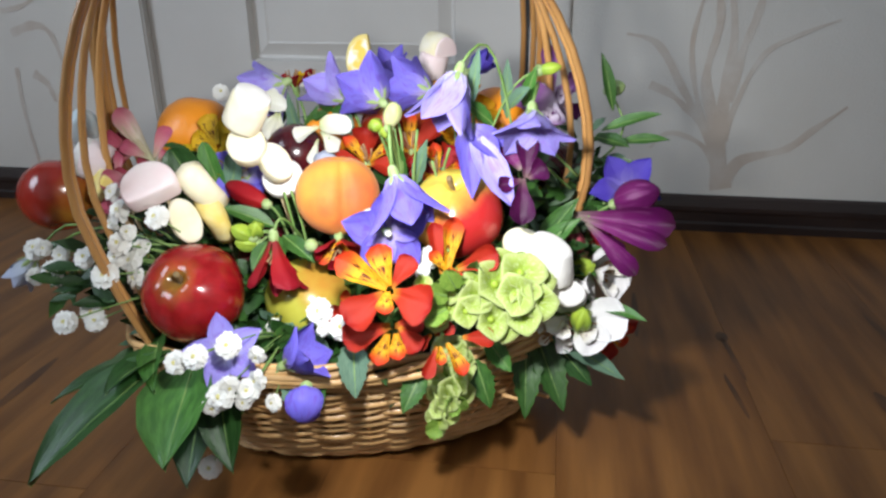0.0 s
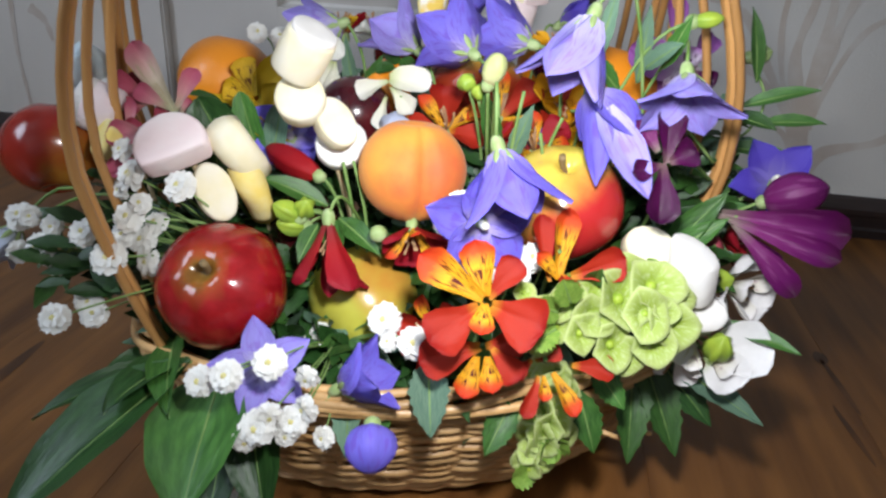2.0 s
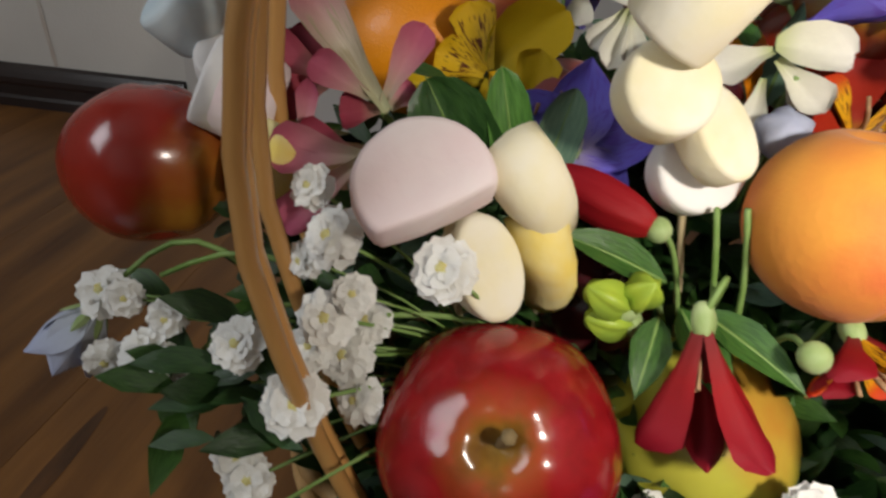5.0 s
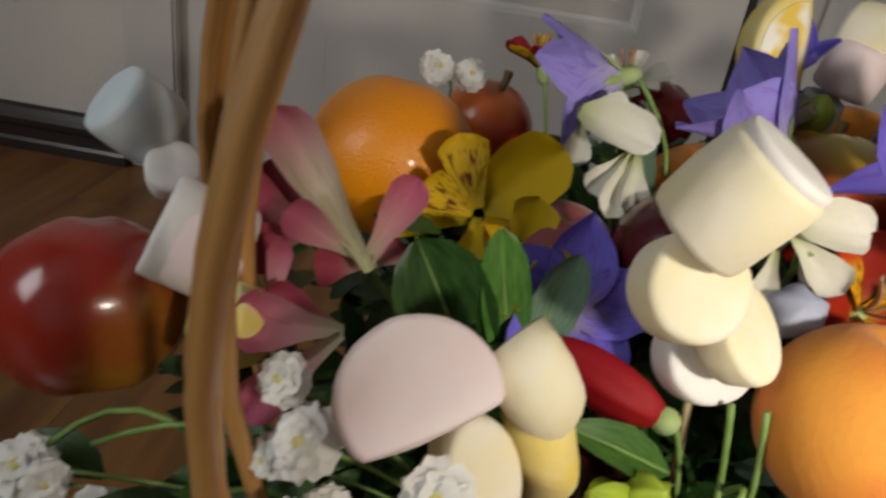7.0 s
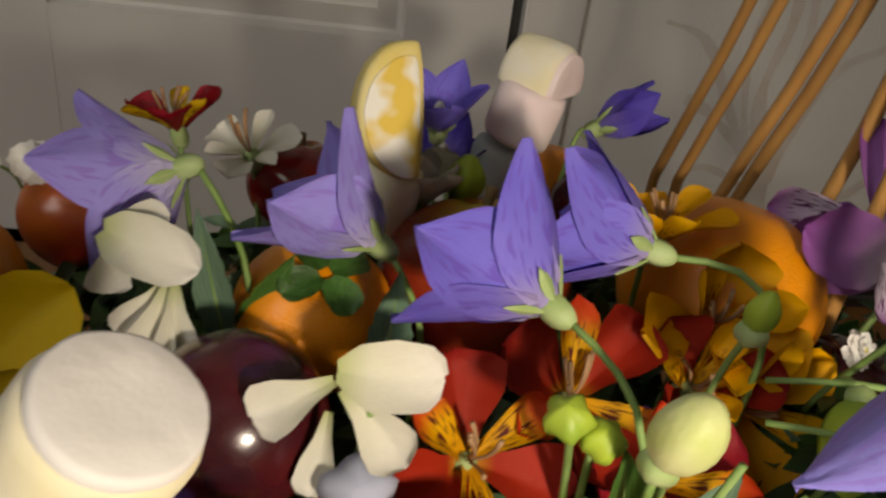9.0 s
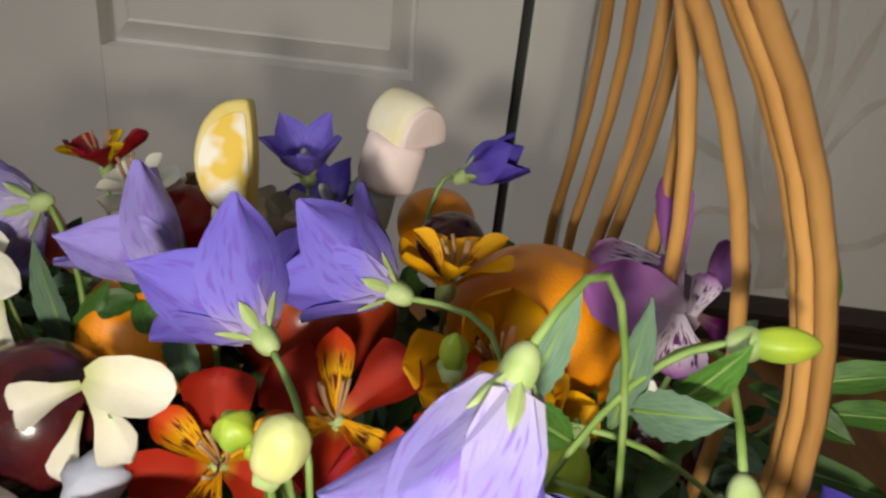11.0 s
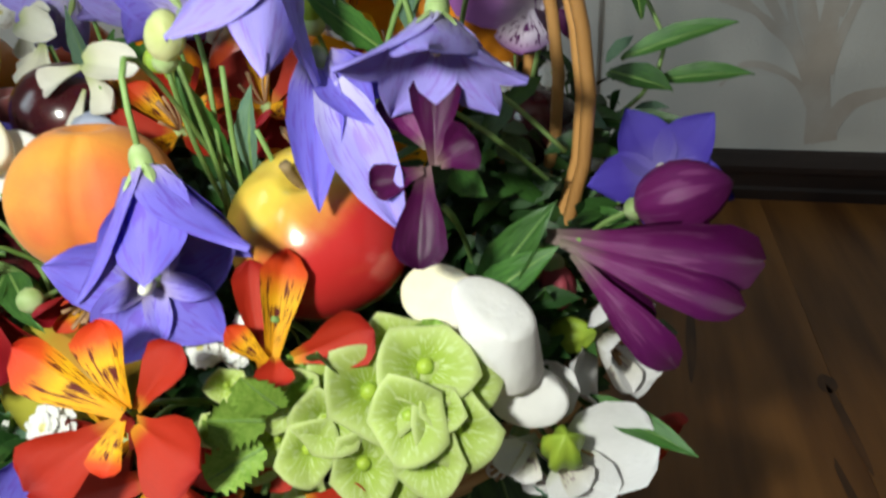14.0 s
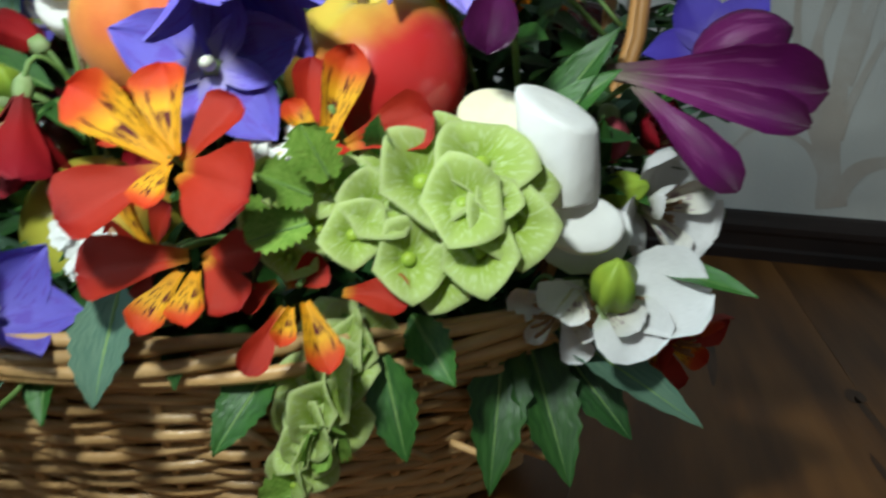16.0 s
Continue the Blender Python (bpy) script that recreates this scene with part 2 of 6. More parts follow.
FOAMPINK = material("pale_pink_marshmallow", (0.90, 0.74, 0.75), 0.85, 0.2, second=(0.92, 0.82, 0.81), scale=40, glow=0.15, bump=0.25, bump_scale=160)
FOAMBLUE = material("pale_blue_marshmallow", (0.60, 0.72, 0.78), 0.85, 0.2, second=(0.70, 0.78, 0.80), scale=50, glow=0.15, bump=0.25, bump_scale=160)


def fruit_material(name, base, second, scale, spread=(0.4, 0.6), rough=0.25, coat=0.3, stretch=(1, 1, 1), bump=0.06, bump_scale=200, ramp=None, fuzz=0.0, blush=None):
    return material(name, base, rough, 0.5, blush=blush, second=second, scale=scale, stretch=stretch, spread=spread, bump=bump, bump_scale=bump_scale, coat=coat, ramp=ramp, fuzz=fuzz, detail=5)


REDAPPLE = fruit_material("red_apple_skin", (0.60, 0.42, 0.42), (1.0, 1.0, 1.0), 30, (0.3, 0.62), 0.20, 0.25, stretch=(3.2, 3.2, 0.3), bump=0.06, bump_scale=60, ramp=[(0.0, (0.20, 0.13, 0.03)), (0.05, (0.26, 0.13, 0.02)), (0.10, (0.33, 0.06, 0.015)), (0.17, (0.28, 0.009, 0.012)), (0.7, (0.22, 0.005, 0.009)), (1.0, (0.33, 0.05, 0.01))])
GREENAPPLE = fruit_material("yellow_green_apple_skin", (0.50, 0.47, 0.06), (0.42, 0.40, 0.05), 40, (0.4, 0.7), 0.25, 0.3, blush=((0.3, 0.7, -0.5), 0.020, 0.044, (0.50, 0.20, 0.03)))
BLUSHAPPLE = fruit_material("yellow_apple_skin_with_red_blush", (0.66, 0.52, 0.07), (0.62, 0.42, 0.06), 30, (0.4, 0.6), 0.24, 0.35, blush=((0.55, -0.35, -0.75), -0.014, 0.012, (0.44, 0.022, 0.022)))
SIDEAPPLE = fruit_material("red_apple_skin_with_yellow_flush", (0.32, 0.022, 0.012), (0.26, 0.016, 0.010), 40, (0.4, 0.7), 0.22, 0.4, blush=((0.7, -0.3, 0.5), 0.018, 0.040, (0.50, 0.27, 0.03)))
BACKAPPLE = fruit_material("dark_red_apple_skin_with_yellow_top", (0.24, 0.012, 0.010), (0.34, 0.05, 0.014), 30, (0.4, 0.7), 0.24, 0.35, blush=((0, 0, 1), 0.020, 0.036, (0.44, 0.33, 0.04)))
PEACH = fruit_material("downy_peach_skin", (0.72, 0.29, 0.035), (0.68, 0.19, 0.03), 26, (0.38, 0.66), 0.75, 0.0, bump=0.15, bump_scale=400, fuzz=0.08, blush=((0.62, -0.78, 0.0), 0.012, 0.046, (0.55, 0.075, 0.03)))
NECTAR = fruit_material("nectarine_skin", (0.62, 0.16, 0.03), (0.45, 0.04, 0.02), 16, (0.4, 0.6), 0.3, 0.3)
PLUM = fruit_material("dark_plum_skin", (0.030, 0.004, 0.008), (0.11, 0.012, 0.014), 22, (0.4, 0.7), 0.22, 0.3)
DUSKY = fruit_material("dusky_red_peach_skin", (0.22, 0.04, 0.04), (0.30, 0.09, 0.06), 20, (0.4, 0.7), 0.7, 0.0, fuzz=0.3)
ORANGE = fruit_material("orange_peel", (0.80, 0.28, 0.008), (0.72, 0.22, 0.006), 12, (0.3, 0.7), 0.38, 0.2, bump=0.3, bump_scale=900)
WOODSTEM = material("brown_fruit_stalk", (0.14, 0.08, 0.03), 0.8, second=(0.25, 0.18, 0.08), scale=90)
WALLPAPER = material("cream_embossed_wallpaper", (0.66, 0.64, 0.60), 0.75, 0.25, second=(0.60, 0.575, 0.53), scale=5, spread=(0.3, 0.7), bump=0.35, bump_scale=260)
REED = material("beige_printed_reed", (0.51, 0.44, 0.375), 0.75, 0.2, second=(0.63, 0.60, 0.555), scale=16, spread=(0.35, 0.7), bump=0.3, bump_scale=260)
DOORPAINT = material("off_white_door_paint", (0.62, 0.60, 0.57), 0.4, 0.4, second=(0.56, 0.54, 0.51), scale=4, bump=0.1, bump_scale=90)
# black that paints the shade inside the door's hinge gap
GAPBLACK = material("door_gap_shade_black", (0.015, 0.013, 0.012), 0.6)
SKIRT = material("black_brown_skirting", (0.016, 0.011, 0.011), 0.28, 0.5, second=(0.03, 0.02, 0.018), scale=20, stretch=(0.2, 1, 1), bump=0.1, bump_scale=60)
PLASTER = material("plain_room_plaster", (0.62, 0.60, 0.56), 0.85, 0.2, second=(0.56, 0.54, 0.50), scale=3, bump=0.1)
LAMINATE = material("brown_wood_laminate", (0.23, 0.098, 0.024), 0.42, 0.38, second=(0.090, 0.033, 0.008), scale=9, detail=7, stretch=(3.2, 0.33, 1), spread=(0.36, 0.68), bump=0.12, bump_scale=90, piece=0.09)
KNOT = material("dark_wood_streak", (0.050, 0.021, 0.008), 0.42, 0.38, second=(0.14, 0.058, 0.018), scale=26, stretch=(3, 0.6, 1), spread=(0.35, 0.75), detail=6)
UNDER = material("floor_joint", (0.045, 0.02, 0.008), 0.8)


def mesh_from(name, bm, mats, smooth=True):
    bmesh.ops.recalc_face_normals(bm, faces=bm.faces[:])
    me = bpy.data.meshes.new(name)
    bm.to_mesh(me)
    bm.free()
    if smooth:
        me.shade_smooth()
    for m in (mats if isinstance(mats, (list, tuple)) else [mats]):
        me.materials.append(m)
    return me


def part(name, data, parent, m=None, label=""):
    ob = new(name, data)
    ob.parent = parent
    if m is not None:
        ob.matrix_basis = m
    return tagged(ob, label)


def block(x0, x1, y0, y1, z0, z1, bevel=0.0):
    bm = bmesh.new()
    bmesh.ops.create_cube(bm, size=1)
    for v in bm.verts:
        v.co = ((x0 + x1) / 2 + v.co.x * (x1 - x0), (y0 + y1) / 2 + v.co.y * (y1 - y0), (z0 + z1) / 2 + v.co.z * (z1 - z0))
    if bevel:
        bmesh.ops.bevel(bm, geom=bm.edges[:], offset=bevel, segments=2, affect="EDGES")
    return bm


def setting(name, bm, mat, label, category, smooth=False):
    return tagged(new(name, mesh_from(name, bm, mat, smooth)), label, category, kind="structure")


# room: wall with door behind the basket, others close the place
WALL_Y = 0.53
setting("wall_north", block(0.125, 1.9, WALL_Y, 0.65, 0, 2.5), WALLPAPER, "cream wallpapered wall beside the door", "wall")
setting("wall_north_far", block(-1.7, -0.64, WALL_Y, 0.65, 0, 2.5), WALLPAPER, "cream wallpapered wall beyond the door", "wall")
setting("wall_north_lintel", block(-0.64, 0.125, WALL_Y, 0.65, 2.06, 2.5), WALLPAPER, "cream wallpapered wall over the door", "wall")
setting("wall_east", block(1.8, 1.9, -2.5, 0.53, 0, 2.5), PLASTER, "plain pale room wall", "wall")
setting("wall_south", block(-1.7, 1.9, -2.6, -2.5, 0, 2.5), PLASTER, "plain pale room wall", "wall")
west = block(-1.7, -1.6, -2.5, -1.8, 0, 2.5)
for y0, y1, z0, z1 in ((-0.7, 0.53, 0, 2.5), (-1.8, -0.7, 0, 0.8), (-1.8, -0.7, 2.1, 2.5)):
    extra = block(-1.7, -1.6, y0, y1, z0, z1)
    me = bpy.data.meshes.new("tmp")
    extra.to_mesh(me)
    extra.free()
    west.from_mesh(me)
    bpy.data.meshes.remove(me)
setting("wall_west", west, PLASTER, "plain pale wall with a window opening", "wall")
setting("ceiling", block(-1.7, 1.9, -2.6, 0.65, 2.5, 2.6), PLASTER, "plain white ceiling", "ceiling")
frame_1 = setting("window_1", block(-1.68, -1.62, -1.8, -1.76, 0.8, 2.1), DOORPAINT, "white window frame in the side wall", "window")
for y0, y1, z0, z1 in ((-0.74, -0.7, 0.8, 2.1), (-1.76, -0.74, 0.8, 0.84), (-1.76, -0.74, 2.06, 2.1)):
    part("window_frame", mesh_from("window_frame", block(-1.68, -1.62, y0, y1, z0, z1), DOORPAINT, False), frame_1)


def ribbon(points, w0, w1, y, steps=9):
    """A tapering painted stroke on the wall through the given (x, z)."""
    bm = bmesh.new()
    n = len(points)
    rows, total = [], (n - 1) * steps
    def at(s):
        i = min(int(s), n - 2)
        f = s - i
        p = [Vector(points[max(0, min(n - 1, i + k))]) for k in (-1, 0, 1, 2)]
        return 0.5 * ((2 * p[1]) + (p[2] - p[0]) * f + (2 * p[0] - 5 * p[1] + 4 * p[2] - p[3]) * f * f + (3 * p[1] - p[0] - 3 * p[2] + p[3]) * f ** 3)
    for k in range(total + 1):
        s = k / steps
        a, b = at(max(0, s - 0.05)), at(min(n - 1, s + 0.05))
        d = (b - a).normalized()
        side = Vector((-d.y, d.x))
        f = k / total
        w = (w0 + (w1 - w0) * f) * (0.75 + 0.5 * noise.noise((points[0][0] * 9, f * 6, w0 * 90)))
        c = at(s)
        rows.append([bm.verts.new((c.x + side.x * w * q, y - 0.00008 * (1 - q * q), c.y + side.y * w * q)) for q in (-1, 0, 1)])
    for a, b in zip(rows, rows[1:]):
        bm.faces.new((a[0], a[1], b[1], b[0]))
        bm.faces.new((a[1], a[2], b[2], b[1]))
    return bm


reeds = tagged(new("wallpaper_reeds"), "beige reed motif printed on cream wallpaper", "wallpaper motif", kind="structure")


def stroke(points, w0=0.006, w1=0.002):
    w0, w1 = w0 * 1.6, w1 * 1.6
    part("reed", mesh_from("reed", ribbon(points, w0, w1, WALL_Y - 0.0007), REED), reeds)


stroke([(0.376, 0.067), (0.363, 0.136), (0.362, 0.232), (0.364, 0.306), (0.349, 0.384)], 0.011, 0.003)
stroke([(0.376, 0.067), (0.356, 0.135), (0.301, 0.222), (0.257, 0.289), (0.209, 0.305)], 0.007, 0.0025)
stroke([(0.372, 0.081), (0.341, 0.135), (0.288, 0.156), (0.260, 0.131)], 0.0045, 0.002)
stroke([(0.378, 0.072), (0.399, 0.114), (0.463, 0.135), (0.498, 0.166), (0.540, 0.202)], 0.007, 0.0025)
stroke([(0.370, 0.145), (0.379, 0.198), (0.408, 0.274), (0.458, 0.306), (0.508, 0.326)], 0.0045, 0.002)
stroke([(0.366, 0.206), (0.377, 0.273), (0.392, 0.330), (0.400, 0.376)], 0.007, 0.0025)
stroke([(0.360, 0.127), (0.324, 0.205), (0.306, 0.289), (0.317, 0.369)], 0.0045, 0.002)
stroke([(0.360, 0.154), (0.332, 0.240), (0.342, 0.322), (0.330, 0.384)], 0.007, 0.0025)
stroke([(0.250, 0.230), (0.286, 0.213), (0.323, 0.179), (0.356, 0.134)], 0.0045, 0.002)
stroke([(-0.830, 0.297), (-0.783, 0.311), (-0.755, 0.297), (-0.742, 0.250)], 0.007, 0.0025)
stroke([(-0.834, 0.239), (-0.838, 0.159), (-0.829, 0.054)], 0.0045, 0.002)
stroke([(-0.803, 0.230), (-0.780, 0.211), (-0.771, 0.181)], 0.007, 0.0025)
stroke([(-0.842, 0.334), (-0.797, 0.343), (-0.748, 0.370)], 0.0045, 0.002)

# door leaf, its sunk panel, casings
door = setting("door_1", block(-0.575, -0.40, WALL_Y + 0.012, WALL_Y + 0.05, 0.008, 2.02, 0.0004), DOORPAINT, "closed off-white panelled door behind the basket", "door")


def door_part(name, *a, mat=DOORPAINT, bevel=0.0004, label=""):
    part(name, mesh_from(name, block(*a, bevel), mat, False), door, label=label)


door_part("stile", -0.055, 0.052, WALL_Y + 0.012, WALL_Y + 0.05, 0.008, 2.02)
door_part("rail", -0.40, -0.055, WALL_Y + 0.012, WALL_Y + 0.05, 0.008, 0.255)
door_part("rail", -0.40, -0.055, WALL_Y + 0.012, WALL_Y + 0.05, 0.95, 1.10)
door_part("rail", -0.40, -0.055, WALL_Y + 0.012, WALL_Y + 0.05, 1.88, 2.02)
for z0, z1 in ((0.255, 0.95), (1.10, 1.88)):
    bm = bmesh.new()
    rings = []
    for inset, y in ((0.0, WALL_Y + 0.013), (0.004, WALL_Y + 0.027), (0.008, WALL_Y + 0.028), (0.028, WALL_Y + 0.020), (0.031, WALL_Y + 0.0215)):
        rings.append([bm.verts.new(q) for q in ((-0.40 + inset, y, z0 + inset), (-0.055 - inset, y, z0 + inset), (-0.055 - inset, y, z1 - inset), (-0.40 + inset, y, z1 - inset))])
    for a, b in zip(rings, rings[1:]):
        for i in range(4):
            bm.faces.new((a[i], a[(i + 1) % 4], b[(i + 1) % 4], b[i]))
    bm.faces.new(rings[-1])
    part("panel", mesh_from("panel", bm, DOORPAINT, False), door)
# no seal here: a black filling stands in for shade in the gap
setting("door_gap_shade", block(0.0525, 0.0625, WALL_Y + 0.018, WALL_Y + 0.05, 0, 2.03), GAPBLACK, "black strip standing in for the shaded gap beside the door leaf", "door seal")
setting("trim", block(0.063, 0.1245, WALL_Y - 0.006, WALL_Y + 0.05, 0, 2.06, 0.003), DOORPAINT, "off-white door casing", "door casing")
setting("trim_far", block(-0.6395, -0.5752, WALL_Y - 0.006, WALL_Y + 0.05, 0, 2.06, 0.003), DOORPAINT, "off-white door casing", "door casing")
setting("trim_top", block(-0.576, 0.0625, WALL_Y - 0.004, WALL_Y + 0.05, 2.03, 2.0595, 0.003), DOORPAINT, "off-white door casing", "door casing")


def skirting(name, x0, x1):
    profile = [(0, 0), (-0.016, 0), (-0.016, 0.012), (-0.0135, 0.016), (-0.0135, 0.030), (-0.0155, 0.034), (-0.0155, 0.041), (-0.011, 0.047), (-0.008, 0.054), (-0.003, 0.057), (0, 0.057)]
    bm = bmesh.new()
    ends = [[bm.verts.new((x, WALL_Y - 0.0005 + y, z)) for y, z in profile] for x in (x0, x1)]
    for i in range(len(profile) - 1):
        bm.faces.new((ends[0][i], ends[0][i + 1], ends[1][i + 1], ends[1][i]))
    bm.faces.new(ends[0])
    bm.faces.new(ends[1])
    return setting(name, bm, SKIRT, "glossy black-brown moulded skirting board", "skirting board")


skirting("baseboard", 0.1255, 1.8)
skirting("baseboard_far", -1.6, -0.6405)


def tube(points, radius, sides=6, taper=1.0, closed=False, ends=True):
    """A round bar along points; radius: a number, thinning to radius * taper."""
    bm = bmesh.new()
    pts = [Vector(p) for p in points]
    n = len(pts)
    rings, up = [], Vector((0.13, 0.31, 0.94))
    for i, p in enumerate(pts):
        a = pts[i - 1] if i or closed else p
        b = pts[(i + 1) % n] if i < n - 1 or closed else p
        d = (b - a).normalized()
        side = d.cross(up)
        if side.length < 0.05:
            side = d.cross(Vector((1, 0, 0)))
        side.normalize()
        up = side.cross(d).normalized()
        r = radius * (1 + (taper - 1) * i / max(1, n - 1))
        rings.append([bm.verts.new(p + (side * math.cos(t) + up * math.sin(t)) * r) for t in (2 * math.pi * k / sides for k in range(sides))])
    for i in range(n if closed else n - 1):
        a, b = rings[i], rings[(i + 1) % n]
        for k in range(sides):
            bm.faces.new((a[k], a[(k + 1) % sides], b[(k + 1) % sides], b[k]))
    if ends and not closed:
        bm.faces.new(rings[0][::-1])
        bm.faces.new(rings[-1])
    return bm


def arc(p, q, lift, n=8):
    """Points from p to q, bowed by lift (a vector)."""
    p, q, lift = Vector(p), Vector(q), Vector(lift)
    return [p.lerp(q, i / n) + lift * math.sin(math.pi * i / n) for i in range(n + 1)]


# basket: oval, flared, woven, on the floor
BASKET, TURN = Vector((-0.045, -0.05, 0)), radians(20)
UDIR, VDIR = Vector((math.cos(TURN), math.sin(TURN), 0)), Vector((-math.sin(TURN), math.cos(TURN), 0))


def in_basket(u, v, z):
    return BASKET + UDIR * u + VDIR * v + Vector((0, 0, z))


RIM_A, RIM_B, BASE_A, BASE_B, RIM_Z = 0.192, 0.120, 0.140, 0.064, 0.112


def wall_of_basket(t, f):
    """Point on the basket's side: t round it, f from foot (0) to rim (1)."""
    g = f ** 0.75
    wide = 1 + 0.045 * f * max(0.0, -math.cos(t))
    return (BASE_A + (RIM_A - BASE_A) * g) * math.cos(t) * wide, (BASE_B + (RIM_B - BASE_B) * g) * math.sin(t) * wide


basket = tagged(new("wicker_basket"), "oval honey-coloured wicker basket with arched handle on the floor", "basket")
STAKES = 34
for row in range(25):
    pts, f = [], (row + 0.4) / 25
    for k in range(STAKES * 4):
        t = 2 * math.pi * k / (STAKES * 4)
        w = 0.0024 * math.cos(STAKES / 2 * t + (row % 2) * math.pi)
        u, v = wall_of_basket(t, f)
        l = math.hypot(u, v)
        jit = 0.0024 * noise.noise((5 * math.cos(t), 5 * math.sin(t), row * 1.7))
        pts.append(in_basket(u * (1 + w / l), v * (1 + w / l), 0.004 + RIM_Z * f + jit))
    part("weaver", mesh_from("weaver", tube(pts, 0.0021 + 0.0005 * (row % 3), 5, closed=True), WICKER), basket)
for k in range(STAKES):
    t = 2 * math.pi * (k + 0.0) / STAKES
    pts = [in_basket(*wall_of_basket(t, f), 0.003 + RIM_Z * f) for f in (0, 0.25, 0.5, 0.75, 1.0)]
    part("stake", mesh_from("stake", tube(pts, 0.0024, 5), WICKER), basket)
for k in range(7):
    pts = []
    for i in range(120):
        t = 2 * math.pi * i / 120
        tw = 2 * t + 2 * math.pi * k / 7 + 0.5 * math.sin(7 * t + k)
        u, v = wall_of_basket(t, 1.0)
        pts.append(in_basket(u * (1 + 0.034 * math.cos(tw)), v * (1 + 0.05 * math.cos(tw)), RIM_Z + 0.006 + 0.007 * math.sin(tw)))
    part("rim_cane", mesh_from("rim_cane", tube(pts, 0.0032, 5, closed=True), WICKER), basket)
for k in range(5):
    t = 0.4 + 0.16 * k
    u, v = wall_of_basket(-1.9 + t, 0.75)
    part("straw_end", mesh_from("straw_end", tube([in_basket(u * 1.01, v * 1.02, 0.086 - 0.006 * k), in_basket(u * 1.06 + 0.014, v * 1.07, 0.080 - 0.006 * k)], 0.0019, 5), WICKER), basket)
bm = bmesh.new()
rings = []
for f, s in ((0.02, 0.0), (0.02, 0.97), (0.5, 0.955), (0.93, 0.945), (0.93, 0.93), (0.1, 0.9)):
    rings.append([bm.verts.new(in_basket(wall_of_basket(2 * math.pi * k / 48, f)[0] * max(s, 0.01), wall_of_basket(2 * math.pi * k / 48, f)[1] * max(s, 0.01), 0.004 + RIM_Z * f)) for k in range(48)])
for a, b in zip(rings, rings[1:]):
    for k in range(48):
        bm.faces.new((a[k], a[(k + 1) % 48], b[(k + 1) % 48], b[k]))
part("lining", mesh_from("lining", bm, FILM), basket, label="black plastic film lining")


def handle_cane(v, off_u, off_v, radius, half, top, lean):
    pts = []
    for i in range(41):
        s = -0.18 * math.pi + 1.36 * math.pi * i / 40
        c = math.cos(s) * (1 - 0.26 * max(0.0, -math.sin(s)))
        if c < 0 and v < 0 and math.sin(s) > 0:
            c = -abs(c) ** 1.4
        u = -0.020 - c * (half + off_u)
        z = 0.245 + math.sin(s) * (top - 0.245 if s > 0 and s < math.pi else 0.30)
        if v > 0:
            vv = max(lean, v + off_v - 0.46 * min(1.0, v / 0.09) * max(0.0, z - 0.275))
        else:
            vv = v + off_v - (v - lean) * max(0.0, math.sin(s)) ** 6 * 0.7
        vv += 0.0012 * noise.noise((u * 20, v * 30, radius * 900))
        pts.append(in_basket(u, vv, max(z, 0.085)))
    part("handle_cane", mesh_from("handle_cane", tube(pts, radius, 7), CANE), basket, label="honey-coloured bent handle cane")


for off_u, off_v in ((0.0, 0.0), (-0.001, 0.0058), (0.001, 0.0115)):
    handle_cane(-0.054, off_u, off_v, 0.0030, 0.197, 0.495, 0.0)
handle_cane(-0.018, 0.0, 0.0, 0.0029, 0.194, 0.51, 0.0)
handle_cane(0.024, 0.0, 0.0, 0.0030, 0.190, 0.52, 0.0)
handle_cane(0.052, 0.0, 0.0, 0.0031, 0.196, 0.54, 0.0)
for off_u, off_v in ((0.0, 0.0), (-0.004, 0.006)):
    handle_cane(0.100, off_u, off_v, 0.0031, 0.206, 0.56, 0.0)
handle_cane(0.136, 0.0, 0.0, 0.0029, 0.205, 0.575, 0.0)
handle_cane(0.145, -0.008, 0.0, 0.0028, 0.205, 0.58, 0.0)


# fruit
def lathe(profile, segs=40, wobble=0.0, lobes=5, crease=0.0, seed=0.0, crown=0.0):
    """profile: (radius, height) from the stalk end down; UV runs from 0 at the stalk to 1."""
    bm = bmesh.new()
    uv = bm.loops.layers.uv.new("UVMap")
    n = len(profile)
    rings, rmax = [], max(r for r, z in profile)
    for i, (r, z) in enumerate(profile):
        ring = []
        for k in range(segs):
            t = 2 * math.pi * k / segs
            q = 1 + wobble * math.cos(lobes * t + seed) * (0.3 + 0.7 * i / n) + 0.02 * noise.noise((math.cos(t) + seed, math.sin(t), z * 20))
            if crease:
                q -= crease * math.exp(-(math.atan2(math.sin(t + 1.57), math.cos(t + 1.57)) / 0.16) ** 2)
            top = crown * math.cos(5 * t + seed) * math.exp(-((r / rmax - 0.42) / 0.2) ** 2) if z > 0 else 0
            ring.append(bm.verts.new((r * q * math.cos(t), r * q * math.sin(t), z + top)))
        rings.append(ring)
    for i in range(n - 1):
        for k in range(segs):
            f = bm.faces.new((rings[i][k], rings[i][(k + 1) % segs], rings[i + 1][(k + 1) % segs], rings[i + 1][k]))
            for l, (a, b) in zip(f.loops, ((k, i), (k + 1, i), (k + 1, i + 1), (k, i + 1))):
                l[uv].uv = (a / segs, b / (n - 1))
    bm.faces.new(rings[0][::-1])
    bm.faces.new(rings[-1])
    return bm


